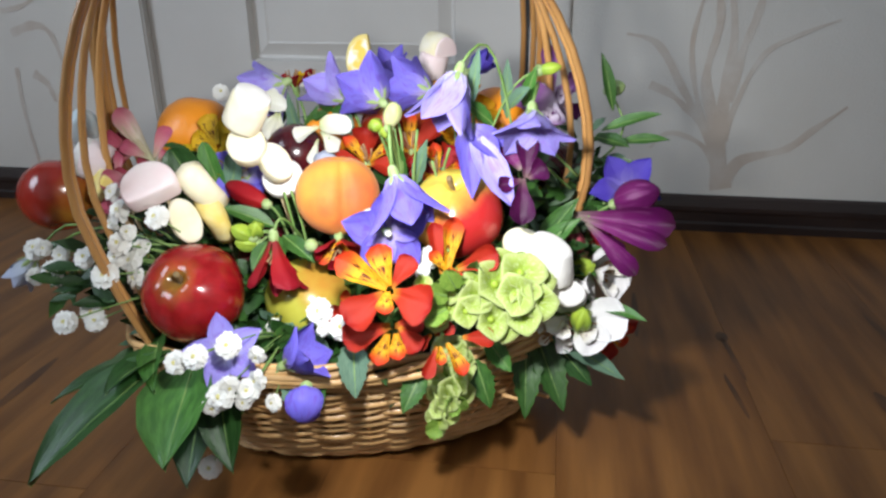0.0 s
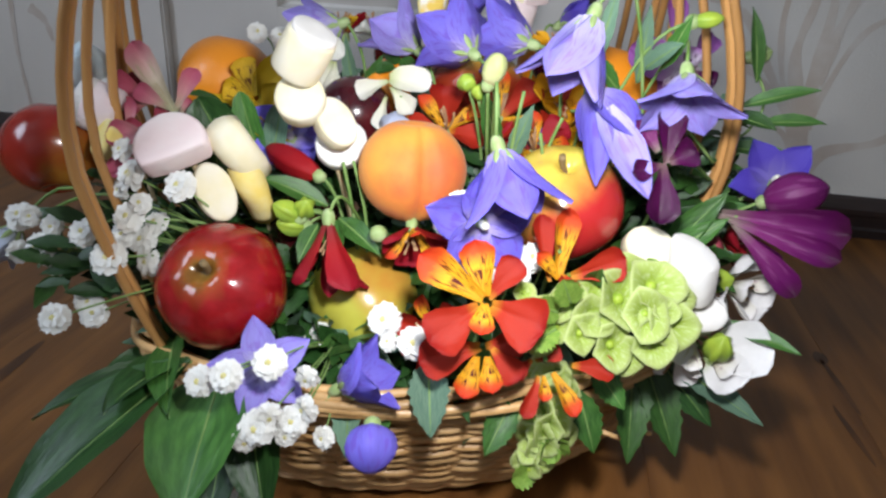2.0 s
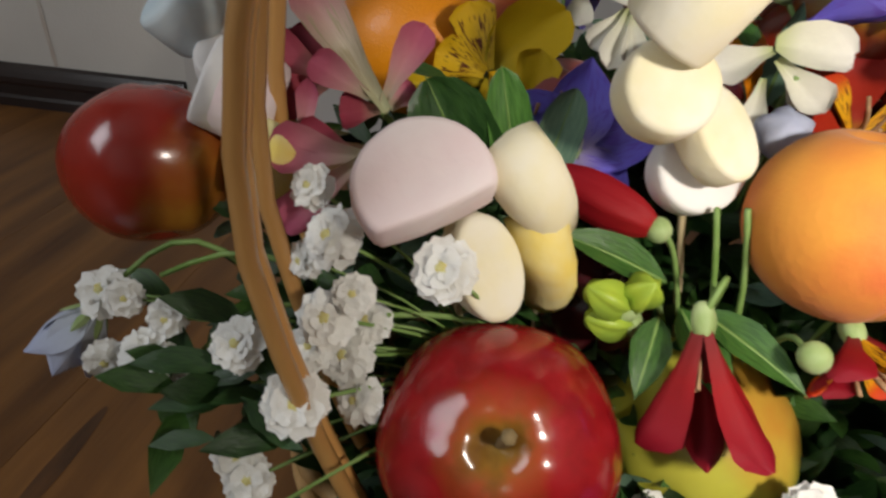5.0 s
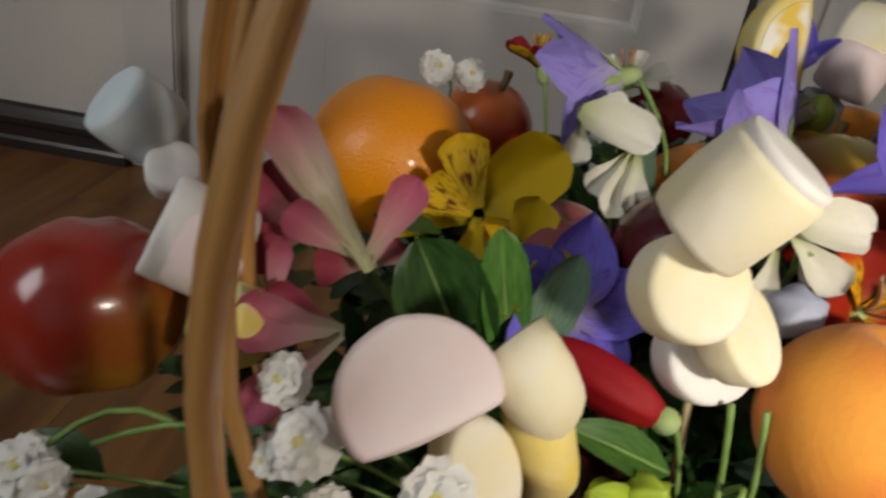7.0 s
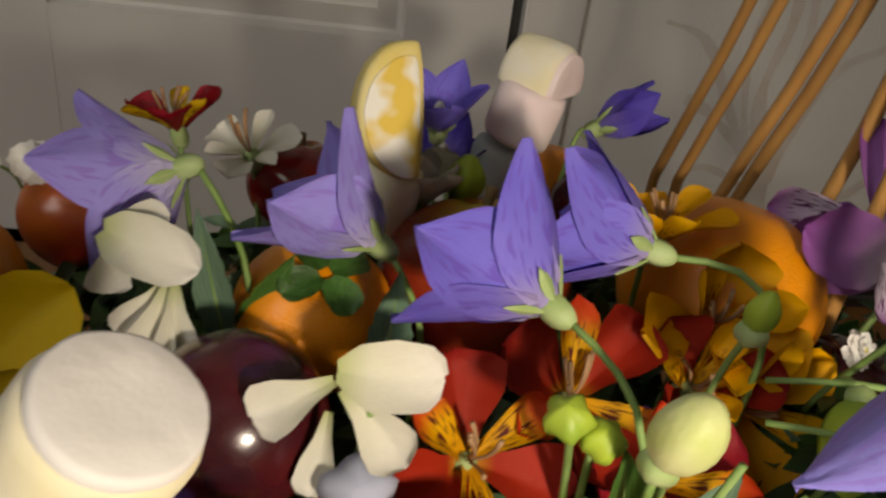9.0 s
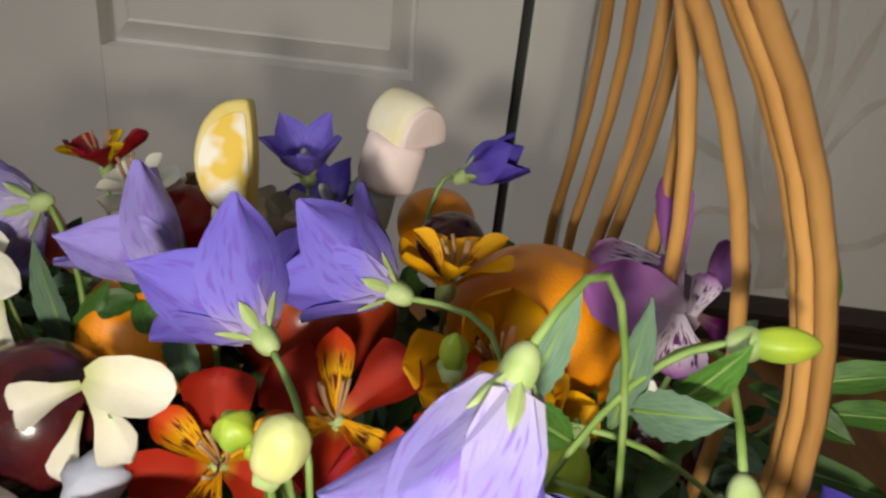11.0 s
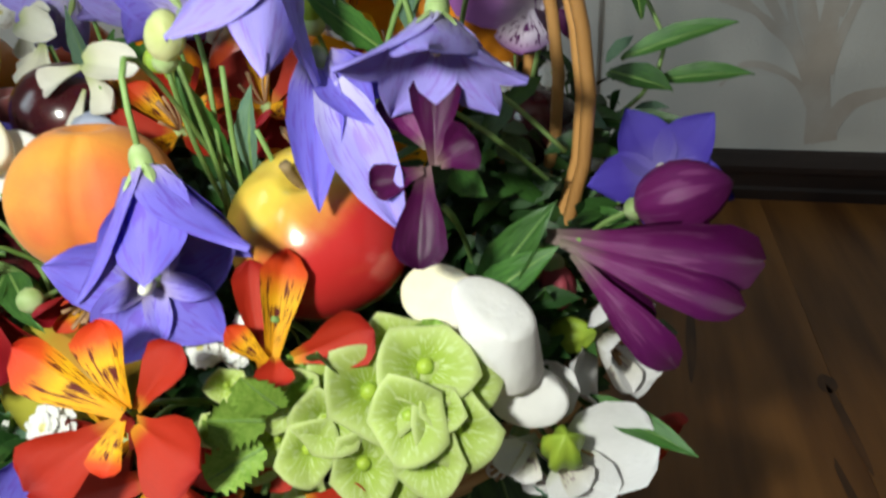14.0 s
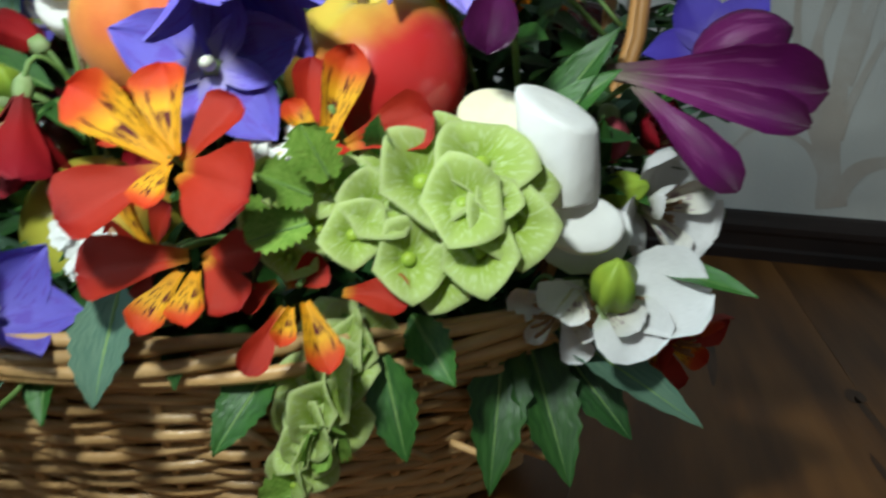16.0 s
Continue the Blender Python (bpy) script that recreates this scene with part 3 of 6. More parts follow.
def apple_profile(r, dip=0.24, n=34):
    out = []
    for i in range(n + 1):
        a = math.pi * i / n
        rad = math.sin(a) * (1 + 0.06 * math.cos(a)) + 0.004
        z = math.cos(a) * 0.92
        if a < 1.1:
            z -= dip * math.exp(-(rad / 0.15) ** 2)
        if a > 2.2:
            z += 0.16 * math.exp(-(rad / 0.22) ** 2)
        out.append((rad * r, z * r))
    return out


def round_profile(r, dip=0.08, squash=0.94, n=22):
    return [(math.sin(math.pi * i / n) * r + 0.0003, (math.cos(math.pi * i / n) * squash - (dip * math.exp(-(math.sin(math.pi * i / n) / 0.2) ** 2) if i < n / 2 else 0)) * r) for i in range(n + 1)]


def facing(p, d, roll=0.0, s=1.0):
    """A pose at p whose z axis points along d."""
    return Matrix.Translation(p) @ Vector(d).to_track_quat("Z", "Y").to_matrix().to_4x4() @ pose(0, 0, 0, 0, 0, roll) @ Matrix.Scale(s, 4)


def fruit(name, kind, p, r, d, mat, label, category, roll=0, stalk=True, blush=None):
    root = tagged(new(name), label, category)
    root.matrix_basis = facing(p, d, roll) if d else pose(*p, -6, 4, roll)
    if blush:
        mat.node_tree.nodes["Vector Math"].inputs[1].default_value = (root.matrix_basis.to_3x3().inverted() @ Vector(blush)).normalized()
    if kind == "apple":
        bm = lathe(apple_profile(r), 44, 0.03, 5, seed=r * 900, crown=r * 0.02)
    elif kind == "peach":
        bm = lathe(round_profile(r, 0.22, 0.95, 26), 56, 0.0, 5, 0.19, seed=r * 700)
    else:
        bm = lathe(round_profile(r, 0.06, 0.95), 40, 0.01, 3, 0.02 if kind == "plum" else 0, seed=r * 500)
    part("skin", mesh_from("skin", bm, mat), root)
    if kind == "peach":
        part("stalk_scar", mesh_from("stalk_scar", tube([(0, 0, 0.70 * r), (0.0, 0.0, 0.745 * r)], 0.0022, 8), WOODSTEM), root, label="small brown stalk scar")
    if stalk:
        z = 0.62 * r if kind == "apple" else 0.85 * r
        part("stalk", mesh_from("stalk", tube(arc((0, 0, z), (0.1 * r, 0.06 * r, z + 0.42 * r), (0.03 * r, 0, 0), 5), 0.0016, 6, 1.5), WOODSTEM), root, label="brown woody stalk")
    return root


fruit("red_apple", "apple", (-0.160, -0.150, 0.166), 0.0385, (0.02, -0.72, 0.62), REDAPPLE, "glossy deep red apple resting on the basket rim", "apple", 20)
fruit("green_apple", "apple", (-0.086, -0.098, 0.139), 0.0395, (-0.55, -0.55, -0.45), GREENAPPLE, "yellow-green apple lying below red flowers", "apple", 60, False, (0.5, -0.2, 0.7))
fruit("dark_plum", "plum", (-0.133, -0.080, 0.181), 0.0245, (0.1, -0.3, 0.9), PLUM, "dark wine-red plum between flower stems", "plum")
fruit("peach", "peach", (-0.057, -0.096, 0.233), 0.0330, None, PEACH, "downy orange peach with red blush", "peach", 26, False, (0.55, -0.82, 0.0))
fruit("yellow_apple", "apple", (0.036, -0.083, 0.217), 0.0375, (0.02, -0.42, 0.90), BLUSHAPPLE, "yellow apple with red blush and dark stalk", "apple", 150, True, (0.72, -0.25, -0.62))
fruit("side_apple", "apple", (-0.304, -0.093, 0.221), 0.0325, (-0.3, 0.5, 0.8), SIDEAPPLE, "red apple with yellow flush outside the handle", "apple", 40, False, (0.85, -0.45, -0.15))
fruit("orange", "orange", (-0.226, 0.010, 0.254), 0.0365, (0.1, 0.2, 0.95), ORANGE, "large bright orange behind yellow flowers", "orange", 0, False)
fruit("nectarine", "plum", (-0.190, 0.070, 0.258), 0.0235, (0.2, -0.2, 0.9), NECTAR, "orange-red nectarine at the back of the basket", "nectarine", 0)
fruit("small_red_apple", "apple", (-0.108, 0.085, 0.272), 0.0215, (0.1, 0.1, 0.97), REDAPPLE, "small dark red apple at the back", "apple", 0)
fruit("big_apple", "apple", (-0.036, 0.040, 0.256), 0.0365, (0.0, 0.25, 0.95), BACKAPPLE, "red and yellow apple beneath violet bells", "apple", 100, True, (0.15, -0.1, 0.95))
fruit("big_orange", "orange", (0.060, 0.036, 0.262), 0.0390, (0.2, 0.1, 0.95), ORANGE, "large orange under amber flowers", "orange", 0, False)
fruit("mandarin", "orange", (0.008, 0.125, 0.268), 0.0205, (0.0, 0.1, 0.98), ORANGE, "small mandarin at the back of the basket", "mandarin", 0, False)
fruit("dark_plum", "plum", (-0.110, -0.040, 0.252), 0.0255, (0.2, -0.2, 0.9), PLUM, "dark glossy plum beside white flowers", "plum", 30, False)
fruit("dark_plum", "plum", (0.111, 0.016, 0.233), 0.0225, (0.2, 0.0, 0.97), PLUM, "dark plum beside the handle", "plum", 80, False)
fruit("dark_plum", "plum", (0.018, 0.088, 0.274), 0.0165, (0.0, 0.0, 1.0), PLUM, "small dark plum behind amber flowers", "plum", 10, False)
fruit("dusky_peach", "peach", (-0.153, -0.034, 0.240), 0.0240, (0.1, -0.1, 0.95), DUSKY, "dusky red peach under yellow flowers", "peach", 40, False)
persimmon = fruit("orange_persimmon", "orange", (-0.094, 0.010, 0.256), 0.0270, (0.15, -0.45, 0.85), ORANGE, "orange persimmon with green calyx", "persimmon", 0, False)


# marshmallow skewers
def cushion(rx, ry, h, round_to=0.15, segs=36, notch=0.0, half=False, taper=0.0, slant=0.0):
    """A soft round cake: rounded edges, slightly hollow top. half: cut flat on one side."""
    bm = bmesh.new()
    rings = []
    e = round_to * h
    prof = [(0.02, -h / 2), (0.45, -h / 2 - 0.0004), (1 - e / rx * 0.9, -h / 2), (1 - e / rx * 0.25, -h / 2 + e * 0.3), (1.0, -h / 2 + e), (1.015, 0.0), (1.0, h / 2 - e), (1 - e / rx * 0.25, h / 2 - e * 0.3), (1 - e / rx * 0.9, h / 2), (0.45, h / 2 - 0.0002), (0.02, h / 2 - 0.0004)]
    for f, z in prof:
        ring = []
        for k in range(segs):
            t = 2 * math.pi * k / segs
            x, y = math.cos(t), math.sin(t)
            cut = -0.05 if half is True else -half
            if half and y < cut:
                y = cut + (y - cut) * 0.12
            q = 1 + 0.035 * noise.noise((x * 2, y * 2, z * 60 + rx * 300)) - notch * math.exp(-((t - 4.71) / 0.35) ** 2)
            q *= 1 - taper * (z / h + 0.5)
            ring.append(bm.verts.new((rx * f * q * x, ry * f * q * y, z - slant * f * x * max(0.0, z / h + 0.5))))
        rings.append(ring)
    for a, b in zip(rings, rings[1:]):
        for k in range(segs):
            bm.faces.new((a[k], a[(k + 1) % segs], b[(k + 1) % segs], b[k]))
    bm.faces.new(rings[0][::-1])
    bm.faces.new(rings[-1])
    return bm


def skewer(label, foot, top):
    root = tagged(new("marshmallow_skewer"), label, "marshmallow skewer", "marshmallow skewers")
    root.location = foot
    d = Vector(top) - Vector(foot)
    part("stick", mesh_from("stick", tube([(0, 0, 0), d * 0.5, d], 0.0016, 6), STICK), root, label="thin bamboo stick")
    return root


def sweet(root, p, d, rx, ry, h, mat, roll=0, label="", **kw):
    part("marshmallow", mesh_from("marshmallow", cushion(rx, ry, h, **kw), mat), root, Matrix.Translation(-root.location) @ facing(p, d, roll), label)


def turned_sweet(root, p, axis, side, rx, ry, h, mat, label="", **kw):
    """A sweet whose height runs along axis and whose x lies towards side."""
    z = Vector(axis).normalized()
    x = (Vector(side) - z * z.dot(Vector(side))).normalized()
    m = Matrix.Translation(Vector(p) - root.location) @ Matrix((x, z.cross(x), z)).transposed().to_4x4()
    part("marshmallow", mesh_from("marshmallow", cushion(rx, ry, h, **kw), mat), root, m, label)


def swirl(root, pts, r, mat, label=""):
    bm = tube([Vector(p) - root.location for p in pts], r, 14, 0.8)
    for v in bm.verts:
        v.co += Vector((noise.noise(v.co * 60), noise.noise(v.co * 60 + Vector((5, 1, 2))), noise.noise(v.co * 60 + Vector((1, 7, 3))))) * r * 0.22
    part("marshmallow", mesh_from("marshmallow", bm, mat), root, label=label)


s1 = skewer("skewer with pink and cream sliced marshmallows", (-0.175, -0.09, 0.13), (-0.186, -0.128, 0.24))
sweet(s1, (-0.190, -0.138, 0.245), (0.1, -0.68, 0.70), 0.0208, 0.0205, 0.018, FOAMPINK, 28, "pale pink marshmallow cut flat on one side", half=0.42)
sweet(s1, (-0.172, -0.128, 0.217), (0.5, -0.7, 0.3), 0.0115, 0.0185, 0.013, FOAMCREAM, 15, "cream marshmallow slice")
s2 = skewer("skewer with a twisted cream-yellow marshmallow", (-0.150, -0.075, 0.13), (-0.155, -0.108, 0.22))
swirl(s2, arc((-0.170, -0.118, 0.253), (-0.154, -0.108, 0.225), (0.004, -0.008, 0.003), 6), 0.0125, FOAMCREAM)
swirl(s2, arc((-0.158, -0.116, 0.233), (-0.150, -0.106, 0.197), (0.003, -0.006, 0.0), 6), 0.0105, FOAMYELLOW)
s3 = skewer("tall skewer of cream and white marshmallows", (-0.090, -0.07, 0.13), (-0.121, -0.100, 0.30))
turned_sweet(s3, (-0.1210, -0.107, 0.300), (0.52, -0.15, 0.84), (0, 1, 0), 0.0150, 0.0150, 0.028, FOAMCREAM, "cream marshmallow tilted on its edge", round_to=0.10)
turned_sweet(s3, (-0.1134, -0.1092, 0.3123), (0.52, -0.15, 0.84), (0, 1, 0), 0.0136, 0.0136, 0.004, FOAMWHITE, "white cut end", round_to=0.3)
sweet(s3, (-0.1245, -0.104, 0.272), (0.2, -0.8, 0.5), 0.0150, 0.0150, 0.017, FOAMCREAM, 0, "cream marshmallow")
sweet(s3, (-0.106, -0.098, 0.258), (0.5, -0.6, 0.5), 0.0115, 0.0165, 0.013, FOAMCREAM, 20, "cream marshmallow slice")
sweet(s3, (-0.106, -0.084, 0.241), (0.25, -0.8, 0.5), 0.0165, 0.015, 0.014, FOAMWHITE, 25, "white marshmallow slice")
s4 = skewer("skewer with a yellow half-moon marshmallow", (-0.068, 0.06, 0.2), (-0.073, 0.05, 0.335))
sweet(s4, (-0.0665, 0.048, 0.319), (0.16, -0.93, 0.25), 0.0240, 0.0200, 0.018, FOAMYELLOW, 92, "yellow half-moon marshmallow", half=True)
sweet(s4, (-0.0660, 0.0392, 0.319), (0.16, -0.93, 0.25), 0.0205, 0.0165, 0.003, CUTFACE, 92, "yellow and white cut face", half=True)
sweet(s4, (-0.072, 0.053, 0.284), (0.15, -0.2, 0.95), 0.0125, 0.0115, 0.030, FOAMCREAM, 0, "cream marshmallow")
s5 = skewer("mushroom-shaped skewer of pink, cream and blue marshmallows", (-0.026, 0.105, 0.2), (-0.012, 0.10, 0.33))
sweet(s5, (-0.010, 0.104, 0.322), (0.72, -0.66, -0.10), 0.0150, 0.0185, 0.026, FOAMCREAM, 0, "cream half-round cap", half=True)
sweet(s5, (-0.0005, 0.0953, 0.3208), (0.72, -0.66, -0.10), 0.0128, 0.0160, 0.004, FOAMPINK, 0, "pale pink cut face", half=True)
sweet(s5, (-0.014, 0.100, 0.3085), (0.22, -0.05, 0.96), 0.0160, 0.0150, 0.026, FOAMPINK, 15, "pale pink marshmallow", notch=0.10)
sweet(s5, (-0.025, 0.103, 0.282), (0.2, -0.2, 0.95), 0.0115, 0.0115, 0.026, FOAMBLUE, 0, "pale blue marshmallow")
s6 = skewer("skewer with pink and cream marshmallows beside the handle", (-0.235, -0.075, 0.13), (-0.245, -0.09, 0.232))
sweet(s6, (-0.265, -0.092, 0.252), (-0.85, -0.25, 0.40), 0.0165, 0.0165, 0.024, FOAMPINK, 0, "pink marshmallow")
sweet(s6, (-0.2737, -0.0946, 0.2561), (-0.85, -0.25, 0.40), 0.0163, 0.0163, 0.010, FOAMWHITE, 0, "white marshmallow end")
sweet(s6, (-0.250, -0.108, 0.236), (-0.5, -0.6, 0.5), 0.0125, 0.0125, 0.016, FOAMYELLOW, 0, "yellow marshmallow")
s7 = skewer("skewer with pale blue marshmallows at the outer side", (-0.255, -0.02, 0.13), (-0.305, -0.02, 0.238))
sweet(s7, (-0.327, -0.016, 0.262), (-0.55, -0.45, 0.65), 0.0165, 0.0165, 0.026, FOAMBLUE, 0, "pale blue marshmallow")
sweet(s7, (-0.309, -0.022, 0.243), (0.3, -0.6, 0.6), 0.0115, 0.0115, 0.016, FOAMWHITE, 0, "white marshmallow")
s8 = skewer("skewer with folded white and cream marshmallows", (0.085, -0.06, 0.13), (0.108, -0.098, 0.20))
turned_sweet(s8, (0.1145, -0.115, 0.194), (-0.10, -0.20, 0.95), (0.95, -0.2, 0.05), 0.0140, 0.0125, 0.034, FOAMWHITE, "white marshmallow cut on a slant", notch=0.06, round_to=0.07, slant=0.008)
sweet(s8, (0.090, -0.100, 0.200), (0.1, -0.75, 0.6), 0.0160, 0.0125, 0.016, FOAMCREAM, -20, "cream and pink marshmallow")
sweet(s8, (0.1245, -0.112, 0.168), (0.1, -0.9, 0.3), 0.0150, 0.0105, 0.013, FOAMWHITE, -5, "white marshmallow slice")


# petals and leaves
SHAPES = {
    "star": ((0, 0.2, 0.45, 0.7, 0.9, 1), (0.5, 0.88, 1.0, 0.74, 0.28, 0.02)),
    "spoon": ((0, 0.3, 0.6, 0.83, 0.96, 1), (0.2, 0.42, 0.86, 1.0, 0.62, 0.12)),
    "strap": ((0, 0.3, 0.6, 0.8, 0.94, 1), (0.25, 0.5, 0.85, 1.0, 0.55, 0.05)),
    "leaf": ((0, 0.2, 0.42, 0.7, 0.9, 1), (0.08, 0.72, 1.0, 0.72, 0.28, 0.01)),
    "lance": ((0, 0.25, 0.5, 0.75, 0.92, 1), (0.15, 0.8, 1.0, 0.7, 0.25, 0.01)),
    "round": ((0, 0.2, 0.5, 0.8, 0.95, 1), (0.3, 0.8, 1.0, 0.92, 0.55, 0.15)),
    "tongue": ((0, 0.2, 0.5, 0.8, 0.95, 1), (0.7, 0.85, 1.0, 0.95, 0.6, 0.15)),
}
CACHE = {}


def petal(shape, length, width, bend, cup, mat, ruffle=0.0, teeth=0.0, nu=8, nv=12, thick=0.0005):
    """A thin blade from the origin along +x, upper side +z. bend: degrees it curls down to its tip; cup: how far its sides rise."""
    key = (shape, length, width, bend, cup, mat.name, ruffle, teeth)
    if key in CACHE:
        return CACHE[key]
    bm = bmesh.new()
    uv = bm.loops.layers.uv.new("UVMap")
    xs, ws = SHAPES[shape]
    grid = {}
    for side in (0, 1):
        x = z = 0.0
        for j in range(nv + 1):
            v = j / nv
            a = -radians(bend) * v ** 1.4
            if j:
                x += math.cos(a) * length / nv
                z += math.sin(a) * length / nv
            w = float(np.interp(v, xs, ws)) * width / 2
            if teeth and 0 < j < nv:
                w *= 1 + teeth * (1 if j % 2 else -1)
            for i in range(nu + 1):
                u = 2 * i / nu - 1
                lift = cup * w * (u * u - 0.35) + ruffle * width * v * math.sin(5.1 * u + 7 * v + length * 300) * abs(u) - 0.04 * width * math.exp(-(u / 0.2) ** 2)
                n = (-math.sin(a), math.cos(a))
                t = thick * (1 - 0.9 * abs(u)) * (1 if side else -1) / 2
                grid[side, i, j] = bm.verts.new((x + n[0] * (lift + t), w * u, z + n[1] * (lift + t)))
    for side in (0, 1):
        for j in range(nv):
            for i in range(nu):
                q = [(i, j), (i + 1, j), (i + 1, j + 1), (i, j + 1)]
                if not side:
                    q = q[::-1]
                f = bm.faces.new([grid[side, a, b] for a, b in q])
                for l, (a, b) in zip(f.loops, q):
                    l[uv].uv = (a / nu, b / nv)
    me = bpy.data.meshes.new(shape + "_blade")
    bm.to_mesh(me)
    bm.free()
    me.shade_smooth()
    me.materials.append(mat)
    CACHE[key] = me
    return me


def cached(key, build, mat):
    if key not in CACHE:
        CACHE[key] = mesh_from(key, build(), mat)
    return CACHE[key]


def blob(r, stretch=1.0, segs=14, ribs=0, point=0.0):
    """A small bud: ovoid along +z, ribbed or pointed at its tip."""
    bm = bmesh.new()
    uv = bm.loops.layers.uv.new("UVMap")
    rings = []
    for i in range(11):
        a = math.pi * i / 10
        rad = math.sin(a) ** (1.0 if i < 5 else 1.0 + point) * r + 0.0002
        rings.append([bm.verts.new((rad * (1 + ribs * 0.01 * math.cos(5 * t)) * math.cos(t), rad * (1 + ribs * 0.01 * math.cos(5 * t)) * math.sin(t), -math.cos(a) * r * stretch)) for t in (2 * math.pi * k / segs for k in range(segs))])
    for i in range(10):
        a, b = rings[i], rings[i + 1]
        for k in range(segs):
            f = bm.faces.new((a[k], a[(k + 1) % segs], b[(k + 1) % segs], b[k]))
            for l, (x, y) in zip(f.loops, ((k, i), (k + 1, i), (k + 1, i + 1), (k, i + 1))):
                l[uv].uv = (x / segs, 0.3 + 0.6 * y / 10)
    bm.faces.new(rings[0][::-1])
    bm.faces.new(rings[-1])
    return bm


def calyx_mesh():
    bm = blob(0.0038, 1.7, 10, 8)
    return bm


def ring_of(root, name, mesh, count, tilt, start=0.0, out=0.0, lift=0.0, wild=6.0):
    for k in range(count):
        a = start + 360 * k / count + random.uniform(-wild, wild)
        m = pose(0, 0, lift, 0, 0, a) @ pose(out, 0, 0, 0, -(tilt + random.uniform(-wild, wild)), 0)
        part(name, mesh, root, m)


def stem_part(root, foot, radius=0.0011, start=(0, 0, -0.004), bow=(0, 0, 0.012)):
    inv = root.matrix_basis.inverted()
    a = root.matrix_basis @ Vector(start)
    pts = [inv @ q for q in arc(a, foot, bow, 8)]
    part("stem", mesh_from("stem", tube(pts, radius, 6), STEM), root)


def balloon(p, d, tilt, label, mat=None, length=0.040, width=0.031, bend=10, roll=0, foot=None, bow=(0, 0, 0.014), cup=0.35, centre=True):
    """Five-pointed bellflower: p its calyx, d the way its mouth points; tilt 0: flat star, 80: closed bell."""
    root = tagged(new("bellflower"), label, "bellflower", "bellflowers")
    root.matrix_basis = facing(p, d, roll)
    ring_of(root, "petal", petal("star", length, width, bend, cup, mat or VIOLET, 0.035), 5, tilt, out=0.002, lift=0.003, wild=4)
    part("calyx", cached("calyx", calyx_mesh, CALYX), root, label="pale green calyx")
    ring_of(root, "sepal", petal("lance", 0.011, 0.004, -10, 0.2, CALYX), 5, max(5, tilt - 14), 36, out=0.003, lift=0.001)
    if centre:
        part("style", cached("style", lambda: blob(0.0026, 2.4), IVORY_PLAIN), root, pose(0, 0, 0.009), "cream style")
    if foot is not None:
        stem_part(root, foot, bow=bow)
    return root


IVORY_PLAIN = material("cream_style", (0.75, 0.74, 0.68), 0.6, second=(0.7, 0.7, 0.5), scale=200)


def lily(p, d, tilt, label, outer, inner, length=0.038, width=0.027, bend=38, roll=0, foot=None, bow=(0, 0, 0.01), stamens=True, name="alstroemeria", ruffle=0.03, droop=0):
    """Peruvian lily: three broad outer petals and three narrow streaked inner ones round a throat."""
    root = tagged(new(name), label, "alstroemeria", "alstroemerias")
    root.matrix_basis = facing(p, d, roll)
    turn = root.matrix_basis.to_3x3()
    lowest = min(range(3), key=lambda k: (turn @ Vector((math.cos(radians(30 + 120 * k)), math.sin(radians(30 + 120 * k)), 0))).z)
    for k in range(3):
        curl, dish, size = random.choice((0.4, 1.0, 1.7)), random.choice((0.25, 0.5, 0.8)), random.choice((0.9, 1.0, 1.08))
        ring_of(root, "petal", petal("spoon", length * size, width * (2 - size), bend * curl, dish, outer, ruffle * 1.8), 1, tilt - (droop if k == lowest else 0), 30 + 120 * k, out=0.002, wild=10)
        ring_of(root, "inner_petal", petal("strap", length * 0.96 * size, width * 0.55, bend * 0.8 * curl, 0.7, inner, 0.04), 1, tilt + 10, 90 + 120 * k, out=0.0015, lift=0.001, wild=10)
    part("ovary", cached("ovary", calyx_mesh, CALYX), root, pose(0, 0, -0.003))
    if stamens:
        for k in range(5):
            q = pose(0, 0, 0.002, random.uniform(-24, 24), random.uniform(-24, 24), 0)
            part("stamen", cached("stamen", lambda: tube(arc((0, 0, 0), (0, 0.004, 0.017), (0, -0.002, 0), 5), 0.00045, 5, 1.9), ANTHER), root, q)
    if foot is not None:
        stem_part(root, foot, bow=bow)
    return root


def closed_bud(p, d, r, stretch, mat, label, foot=None, ribs=14, bow=(0, 0, 0.01), name="flower_bud", sepals=True, point=0.5):
    root = tagged(new(name), label, "flower bud", "flower buds")
    root.matrix_basis = facing(p, d, 20)
    part("bud", mesh_from("bud", blob(r, stretch, 16, ribs, point), mat), root)
    if sepals:
        part("calyx", cached("bud_calyx", lambda: blob(0.0042, 1.1, 10, 10), CALYX), root, pose(0, 0, -r * stretch), "green calyx")
    if foot is not None:
        stem_part(root, foot, start=(0, 0, -r * stretch), bow=bow)
    return root


